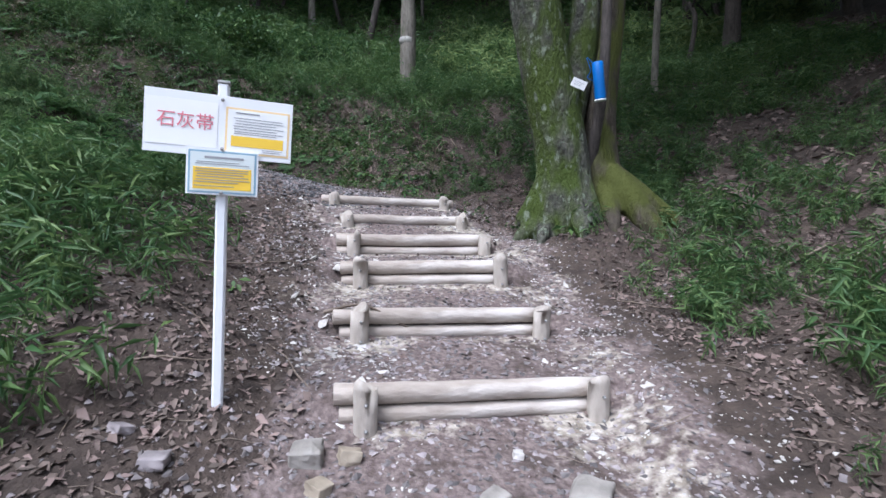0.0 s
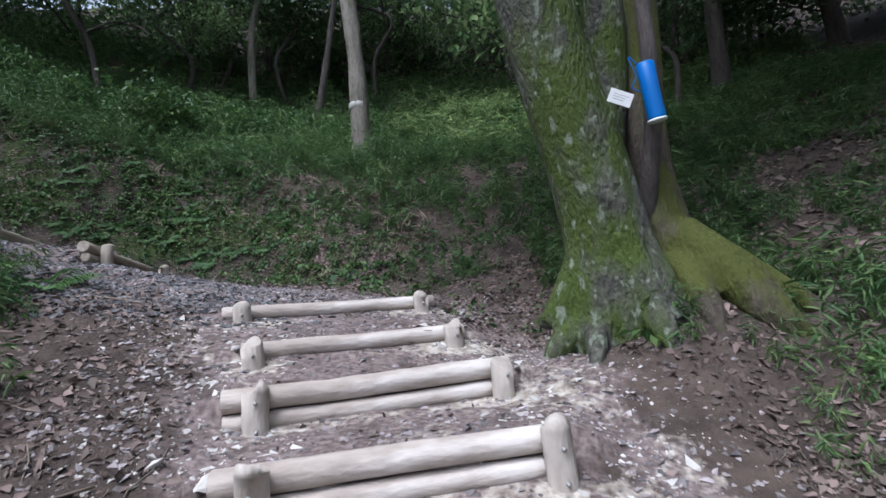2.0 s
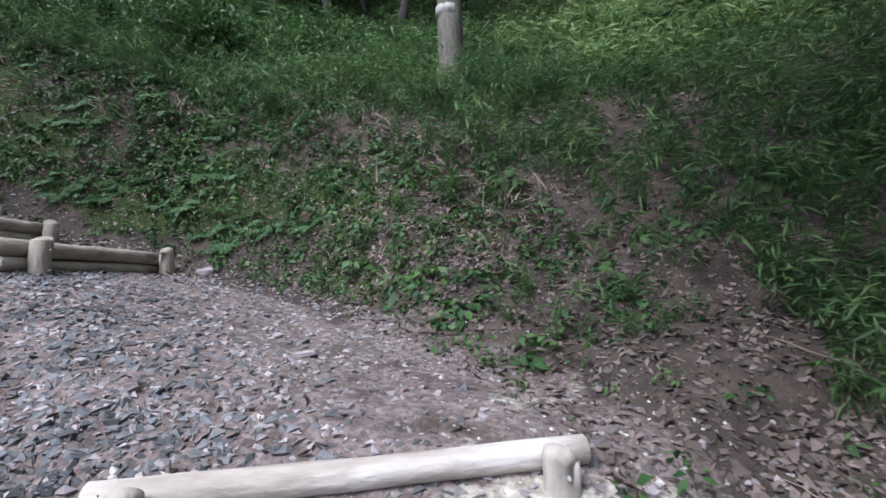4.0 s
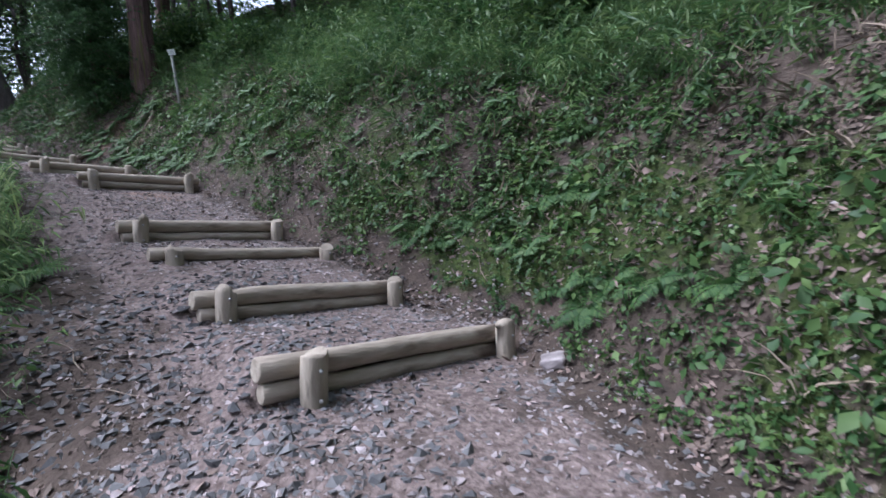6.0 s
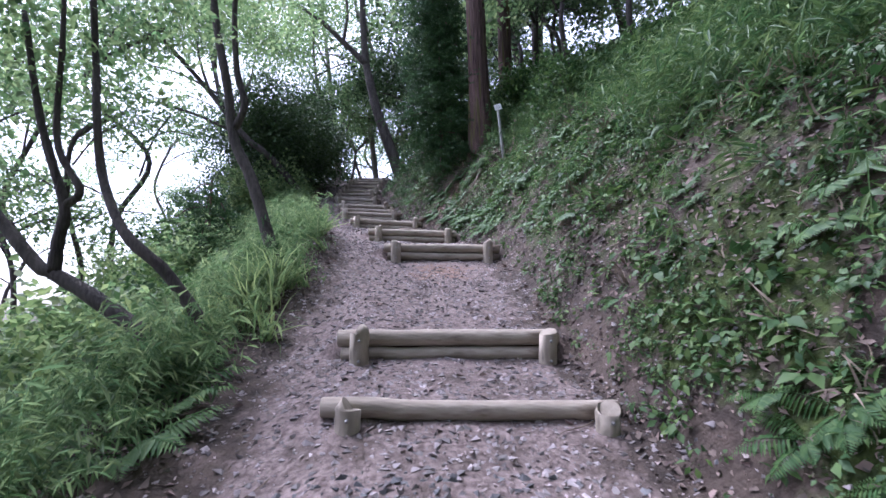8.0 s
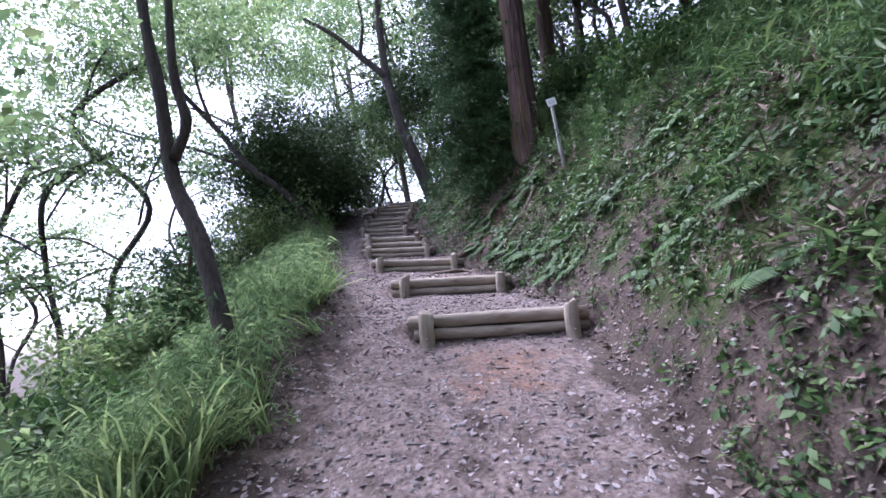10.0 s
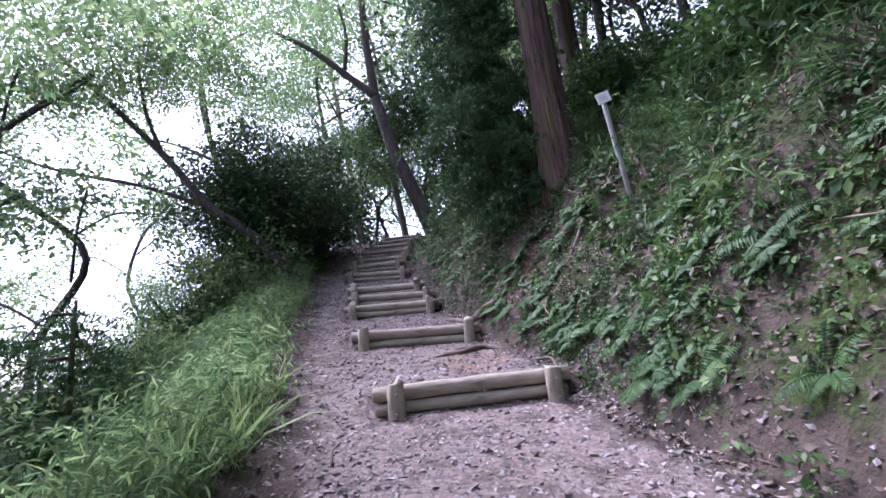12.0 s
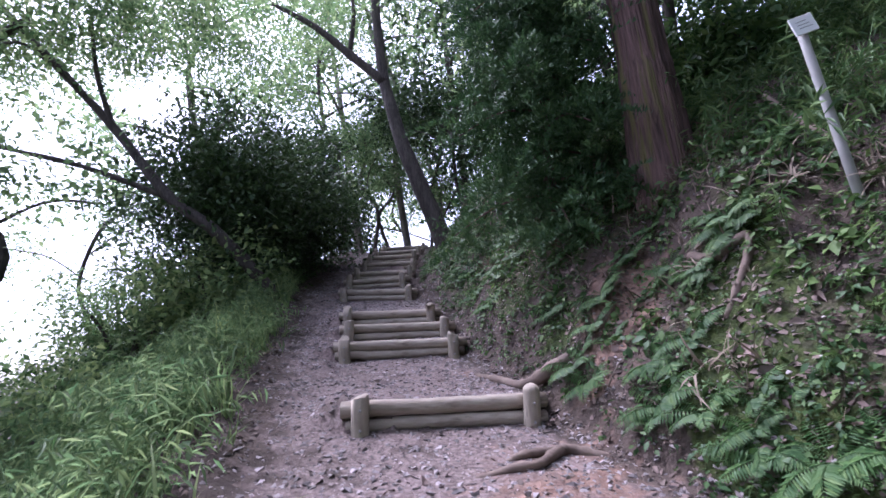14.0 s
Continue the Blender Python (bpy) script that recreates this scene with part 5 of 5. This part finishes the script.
scatter("edge_herbs", "low herbs beside the trodden path", HERBS, LEAF_HERB, 3000, None,
        lambda u, d, x, y: smooth(-d, 1.35, 1.8) * (vnoise(x, y, 0.45, 39) > 0.5), (0.5, 1.1), 0.3, 0.0, 308, along=(1, 25, -3.5, -1.1))
scatter("leaf_litter", "brown fallen leaves covering the soil", DEAD, LITTER, 120000, None,
        lambda u, d, x, y: np.where(((on_way(u, d) > 0.5) & ((d < 0.72) | (u < 9.2))) | ((u < 8.2) & (d > 0) & (d < 1.35)), np.where(u < 9, 0.12, 0.035), np.where(d > 0, np.where(u > 9.5, 0.75, 1.0), 0.8)) * (0.4 + 0.6 * vnoise(x, y, 0.6, 35)), (0.32, 0.95), 0.3, -0.01, 304, slope=True, along=(1.6, 25, -3.5, 4.5))
for seed, count, stretch in ((316, 15000, (6.5, 10.2, 0.8, 3.0)), (317, 12000, (1.4, 7, 1.35, 3.6)), (318, 15000, (1.4, 9.5, -3.2, -0.9)), (319, 6500, (10, 22, 0.66, 1.5))):
    scatter("leaf_litter", "brown fallen leaves carpeting the path's side", DEAD, LITTER, count, None,
            lambda u, d, x, y: 0.35 + 0.65 * vnoise(x, y, 0.5, 43), (0.3, 0.9), 0.35, -0.01, seed, slope=True, along=stretch)
scatter("bank_litter", "dry brown leaves caught on the bank above the turn", DEAD, LITTER, 4500, None,
        lambda u, d, x, y: 0.1 + 0.8 * smooth(vnoise(x, y, 0.6, 57), 0.35, 0.6), (0.4, 1.15), 0.45, -0.01, 326, slope=True, along=(8.6, 12.6, 1.2, 3.2))
scatter("bank_litter", "dry brown leaves and stems on the upper bank", DEAD, LITTER, 6000, None,
        lambda u, d, x, y: smooth(vnoise(x, y, 0.6, 58), 0.4, 0.6), (0.4, 1.1), 0.5, -0.015, 327, slope=True, along=(12.6, 19, 1.1, 3.0))
scatter("slope_litter", "brown fallen leaves on the far slope", DEAD, LITTER, 16000, (-1, 8, 4, 11),
        lambda u, d, x, y: 1.0 * (d > 3.5), (0.8, 1.6), 0.3, -0.01, 309, slope=True)
scatter("path_gravel", "grey crushed stone on the path", STONES, GRAVEL, 75000, None,
        lambda u, d, x, y: on_way(u, d) * np.where(u < 8.5, 0.85, 1.0) * (0.25 + 0.75 * vnoise(x, y, 0.5, 36)), (0.008, 0.034), 0.3, 0.1, 305, flat=True, along=(1.8, 25, -1.7, 1.45))
scatter("limestone_chips", "white limestone chips and lime crumbs", STONES, LIMESTONE, 11000, None,
        lambda u, d, x, y: near(np.abs(d), 0.6, 1.15, 0.4) * (vnoise(x, y, 0.4, 37) > 0.45), (0.004, 0.022), 0.3, 0.25, 306, flat=True, along=(1.8, 8.2, -2.0, 1.6))


CHIP = material("pale_leaf_chip", (0.17, 0.135, 0.125), (0.36, 0.30, 0.285), scale=6, rough=0.85, bump=0.1, island=0.4, hue=0.02)
scatter("path_chips", "pale trodden leaf and bark fragments on the path", DEAD, CHIP, 16000, None,
        lambda u, d, x, y: on_way(u, d) * (0.25 + 0.75 * vnoise(x, y, 0.7, 55)), (0.16, 0.5), 0.3, -0.012, 324, slope=True, along=(8.6, 24, -1.5, 1.1))


SLATE = material("grey_stone", (0.055, 0.056, 0.06), (0.17, 0.168, 0.17), scale=12, rough=0.9, bump=0.2, island=0.35, hue=0.02)
scatter("landing_stones", "loose grey stones on the turn of the path", STONES, SLATE, 7500, None,
        lambda u, d, x, y: (0.15 + 0.85 * smooth(-d, -0.2, 0.5)) * (1 - smooth(-d, 1.5, 1.9)), (0.012, 0.045), 0.3, 0.12, 314, flat=True, along=(7.6, 12.5, -1.9, 0.9))


def dry_stalks(seed):
    """A few dead grass stalks lying every way."""
    v, f = grass_tuft(seed, 7, 0.26)
    return v * np.array([1.3, 1.3, 0.7]), f


DRY = material("dry_grass", (0.11, 0.085, 0.062), (0.26, 0.21, 0.16), scale=4, rough=0.8, bump=0, island=0.35)
scatter("dry_grass", "dead brown grass stalks on the bank", [dry_stalks(240 + k) for k in range(4)], DRY, 4000, None,
        lambda u, d, x, y: (0.3 + 0.7 * smooth(d, 1.5, 2.1)) * (vnoise(x, y, 0.5, 41) > 0.4), (0.4, 0.85), 0.6, 0.0, 310, along=(9, 25, 1.1, 3.4))
twig = [tube(bezier([(-0.5, 0, 0), (-0.15, 0.04, 0.02), (0.2, -0.03, 0.015), (0.5, 0.05, 0)], 7), np.linspace(0.012, 0.005, 7), 5)]
scatter("fallen_twigs", "thin dead twigs on the ground", twig, TWIG, 900, None, lambda u, d, x, y: 1 - 0.9 * on_way(u, d), (0.15, 0.6), 0.15, -0.01, 311, slope=True, along=(1.6, 25, -3.0, 3.2))

scatter("bank_bamboo_grass", "tall leaning bamboo grass on the upper bank", TALL_BAMBOO, LEAF_SASA, 7000, None,
        lambda u, d, x, y: np.where(u > 14.5, 0.5 * smooth(d, 2.0, 2.6), smooth(d, 1.6, 2.3)) * (0.25 + 0.75 * smooth(vnoise(x, y, 0.8, 51), 0.3, 0.6)) * (0.15 + 0.85 * np.maximum(smooth(u, 10.6, 11.6), smooth(d, 3.0, 3.6))), (0.7, 1.15), 0.35, 0.02, 320, along=(9.5, 24, 1.5, 5.0))
BROADHERBS = [herb_plant(260 + k, 9, 0.11) for k in range(5)]
scatter("broad_herbs", "leafy green herbs with wide pointed leaves on the bank", BROADHERBS, LEAF_HERB, 4600, None,
        lambda u, d, x, y: smooth(d, 0.95, 1.2) * (vnoise(x, y, 0.5, 52) > np.where(u < 12, 0.42, 0.5)), (0.35, 0.8), 0.5, 0.0, 321, along=(8.5, 22, 0.95, 2.6))
scatter("low_bamboo_grass", "short bamboo grass growing through the fallen leaves", SASA, LEAF_SASA, 2600, (1.2, 5.5, 0.8, 7.5),
        lambda u, d, x, y: 0.8 * smooth(d, 1.2, 1.8) * (vnoise(x, y, 0.5, 53) > 0.5), (0.35, 0.75), 0.3, 0.02, 322)
scatter("low_bamboo_grass", "short bamboo grass at the foot of the back bank", SASA, LEAF_SASA, 520, (-1.8, 2.6, 6.9, 9.4),
        lambda u, d, x, y: 0.8 * smooth(d, 1.1, 1.7) * (vnoise(x, y, 0.5, 59) > 0.5), (0.3, 0.6), 0.3, 0.02, 328)
scatter("lime_lumps", "crumbled white lime lumps at the step ends", STONES, LIMESTONE, 1500, None,
        lambda u, d, x, y: near(np.abs(d), 0.55, 0.95, 0.25) * (vnoise(x, y, 0.35, 54) > 0.45), (0.015, 0.06), 0.4, 0.3, 323, flat=True, along=(2.6, 8.2, -1.3, 1.2))

# a broad-leaved seedling at the foot of the mossy tree
seedling = new("seedling")
seedling.location = (1.16, 4.76, ground_z(1.16, 4.76))
part("leaves", mesh_of("leaves", *herb_plant(290, 6, 0.13), LEAF_HERB), seedling)
tagged(seedling, "small broad-leaved green seedling at the mossy tree's foot", "plant")

# ferns that can be told apart on the banks
FERN_MESH = [mesh_of("fronds", *f, LEAF_FERN) for f in FERNS]


def fern(at, off, size, k, label="green fern with arching feathery fronds on the bank"):
    """A fern off metres right of the way, leaning out from the bank."""
    c = np.array([np.interp(at, WAY[0], WAY[1][:, i]) + off * np.interp(at, WAY[0], WAY[2][:, i]) for i in range(2)])
    a = np.array([np.interp(at, WAY[0], WAY[2][:, i]) for i in range(2)])
    root = new("fern")
    r = np.random.default_rng(int(900 + 13 * k))
    lean = 0.75 if off > 0 else 0.1
    up = Vector((-a[0] * lean + r.normal(0, 0.1), -a[1] * lean + r.normal(0, 0.1), 1)).normalized()
    turn = up.to_track_quat("Z", "Y").to_matrix().to_4x4() @ pose(0, 0, 0, 0, 0, r.random() * 360)
    root.matrix_basis = Matrix.Translation((c[0], c[1], ground_z(c[0], c[1]) - 0.015)) @ turn @ Matrix.Diagonal((size, size, size, 1))
    part("fronds", FERN_MESH[k % len(FERN_MESH)], root)
    tagged(root, label, "fern", "ferns on the bank" if off > 0 else "ferns on the outer edge")


r_ = np.random.default_rng(55)
for k in range(190):
    fern((10.2 + 4.5 * r_.random()) if k % 3 == 0 else (14.7 + 8 * r_.random()), (1.05 if k % 3 == 0 else 0.95) + 1.8 * r_.random() ** 1.2, 0.32 + 0.36 * r_.random(), k)
for k in range(34):
    fern(10.5 + 12 * r_.random(), -1.75 - 1.5 * r_.random(), 0.6 + 0.5 * r_.random(), 200 + k, "green fern with feathery fronds on the outer edge")


for k in range(26):
    fern(10.0 + 4.0 * r_.random(), -1.5 - 1.5 * r_.random(), 0.8 + 0.5 * r_.random(), 300 + k, "green fern with feathery fronds on the outer edge")
for k in range(34):
    fern(15.3 + 2.2 * r_.random(), 0.95 + 0.8 * r_.random(), 0.4 + 0.3 * r_.random(), 340 + k)


# cedar boughs hanging beside the trunk
def cedar_sapling(x, y, top, boughs, spread, sprays, label, seed):
    root = new("cedar_sapling")
    base = np.array([x, y, ground_z(x, y)])
    root.location = base
    top = top - base[2]
    part("trunk", limb_mesh("trunk", [(0, 0, -0.2), (0.02, 0.05, top * 0.5), (0.0, 0.1, top)], 0.055 * spread, 0.015, CEDARBARK, 8, 3), root)
    r = np.random.default_rng(seed)
    for k in range(boughs):
        f = 0.06 + 0.94 * k / boughs
        ang, reach = k * 2.4, spread * (1.05 - 0.55 * f) * (0.75 + 0.4 * r.random())
        s, e = np.array([0, 0.1 * f, top * f]), np.array([math.cos(ang) * reach, math.sin(ang) * reach, top * f - 0.35 * spread])
        line = bezier([s, (s + e) / 2 + np.array([0, 0, 0.12]), e], 6)
        bough = part("bough", mesh_of("bough", *tube(line, np.linspace(0.018, 0.006, 6), 5), CEDARBARK), root)
        part("needles", crown_mesh("needles", line[1:], sprays, 0.26 * spread, LEAF_CEDAR, NEEDLES, 10 * seed + k, (0.8, 1.3)), bough)
    tagged(root, label, "tree")


cedar_sapling(-14.0, 6.95, 11.5, 40, 1.0, 4, "young cedar with drooping dark green needle boughs", 71)
cedar_sapling(-11.1, 2.9, 5.9, 14, 0.8, 1, "small feathery young cedar below the path edge", 72)


# ---- roots, rocks and sticks ----
def root_mesh(points, r0, r1, mat, seed):
    pts = np.array([(x, y, ground_z(x, y) + h) for x, y, h in points])
    line = bezier(pts, 6 * len(points))
    rad = np.linspace(r0, r1, len(line)) * (1 + 0.12 * np.random.default_rng(seed).normal(size=len(line)))
    c = line.mean(0)
    return c, mesh_of("root", *tube(line - c, rad, 9, 0.15, seed), mat)


def lying(name, points, r0, r1, mat, label, category, seed, group=""):
    c, me = root_mesh(points, r0, r1, mat, seed)
    ob = new(name, me)
    ob.location = c
    tagged(ob, label, category, group)


ROOTS = [([(-11.75, 6.0, -0.03), (-11.82, 6.23, 0.01), (-11.88, 6.38, 0.02), (-12.03, 6.48, 0.03), (-12.12, 6.57, 0.02), (-12.1, 6.79, -0.04)], 0.026, 0.034),
         ([(-12.0, 6.2, -0.02), (-12.04, 6.31, 0.02), (-12.12, 6.57, 0.02)], 0.02, 0.028),
         ([(-13.6, 6.0, -0.02), (-13.3, 6.2, 0.02), (-13.1, 6.4, 0.03), (-12.95, 6.75, 0.0)], 0.03, 0.05),
         ([(-12.5, 7.6, -0.02), (-12.2, 7.62, 0.03), (-12.08, 7.76, 0.03), (-12.0, 7.72, 0.02), (-11.95, 7.5, -0.02)], 0.035, 0.02)]
for k, (p, a, b) in enumerate(ROOTS):
    lying("root", p, a, b, ROOT, "bare brown tree root crossing the trodden soil", "root", 820 + k, "bare roots")
STICKS = [([(-11.35, 7.04, 0.02), (-11.27, 7.17, 0.03), (-10.95, 7.16, 0.02)], 0.014, 0.009), ([(-0.75, 3.15, 0.12), (-0.5, 3.2, 0.20), (-0.2, 3.3, 0.04)], 0.012, 0.007),
          ([(2.6, 4.2, 0.03), (2.9, 4.3, 0.04), (3.3, 4.35, 0.03)], 0.02, 0.012), ([(-13.0, 8.6, 0.04), (-12.5, 8.5, 0.05), (-12.0, 8.4, 0.04)], 0.028, 0.02), ([(-1.8, 3.2, 0.03), (-1.5, 3.6, 0.03), (-1.2, 3.9, 0.02)], 0.008, 0.004)]
for k, (p, a, b) in enumerate(STICKS):
    lying("stick", p, a, b, TWIG, "dead fallen stick lying on the ground", "stick", 840 + k, "fallen sticks")


def rock(x, y, size, mat, label, seed, flat=0.6, yaw=0):
    r = np.random.default_rng(seed)
    bm = bmesh.new()
    bmesh.ops.create_cube(bm, size=1.0)
    bmesh.ops.subdivide_edges(bm, edges=bm.edges[:], cuts=2, use_grid_fill=True)
    for v in bm.verts:
        n = v.co.normalized()
        v.co = (v.co * 0.75 + n * 0.15) * (1 + r.normal(0, 0.07)) * size
        v.co.z *= flat
    bmesh.ops.bevel(bm, geom=bm.edges[:], offset=size * 0.03, segments=1, affect="EDGES")
    me = bpy.data.meshes.new("rock")
    bm.to_mesh(me)
    bm.free()
    me.materials.append(mat)
    ob = new("rock", me)
    ob.matrix_basis = pose(x, y, ground_z(x, y) + size * flat * 0.2, r.normal(0, 8), r.normal(0, 8), yaw)
    tagged(ob, label, "rock")


PALE = material("pale_stone", (0.17, 0.155, 0.135), (0.36, 0.33, 0.295), scale=10, bump=0.6)
TAN = material("tan_stone", (0.22, 0.18, 0.13), (0.40, 0.34, 0.26), scale=10, bump=0.5)
rock(-0.54, 2.12, 0.14, PALE, "pale squared limestone block lying by the first step", 1, 0.6, 10)
rock(0.68, 2.06, 0.16, PALE, "flat pale stone with a curved edge in the path", 2, 0.35, -30)
rock(0.27, 1.98, 0.10, PALE, "pale broken stone half sunk in the path", 3, 0.4, 40)
rock(-0.36, 2.16, 0.10, TAN, "tan stone beside the limestone block", 4, 0.7, 20)
rock(-0.44, 1.95, 0.09, TAN, "small brown stone on the path", 5, 0.7, 60)
rock(0.40, 2.28, 0.05, LIMESTONE, "small white pebble on the path", 6, 0.8, 0)
rock(-1.05, 1.85, 0.10, GRAVEL, "grey stone at the foot of the sign", 7, 0.5, 15)
rock(-1.25, 1.95, 0.08, GRAVEL, "grey stone in the leaf litter", 8, 0.5, 70)
rock(-2.85, 8.2, 0.13, GRAVEL, "grey-pink stone lying at the foot of the bank", 9, 0.45, 30)
rock(-1.25, 6.62, 0.11, GRAVEL, "flat grey stone on the path", 10, 0.25, 30)
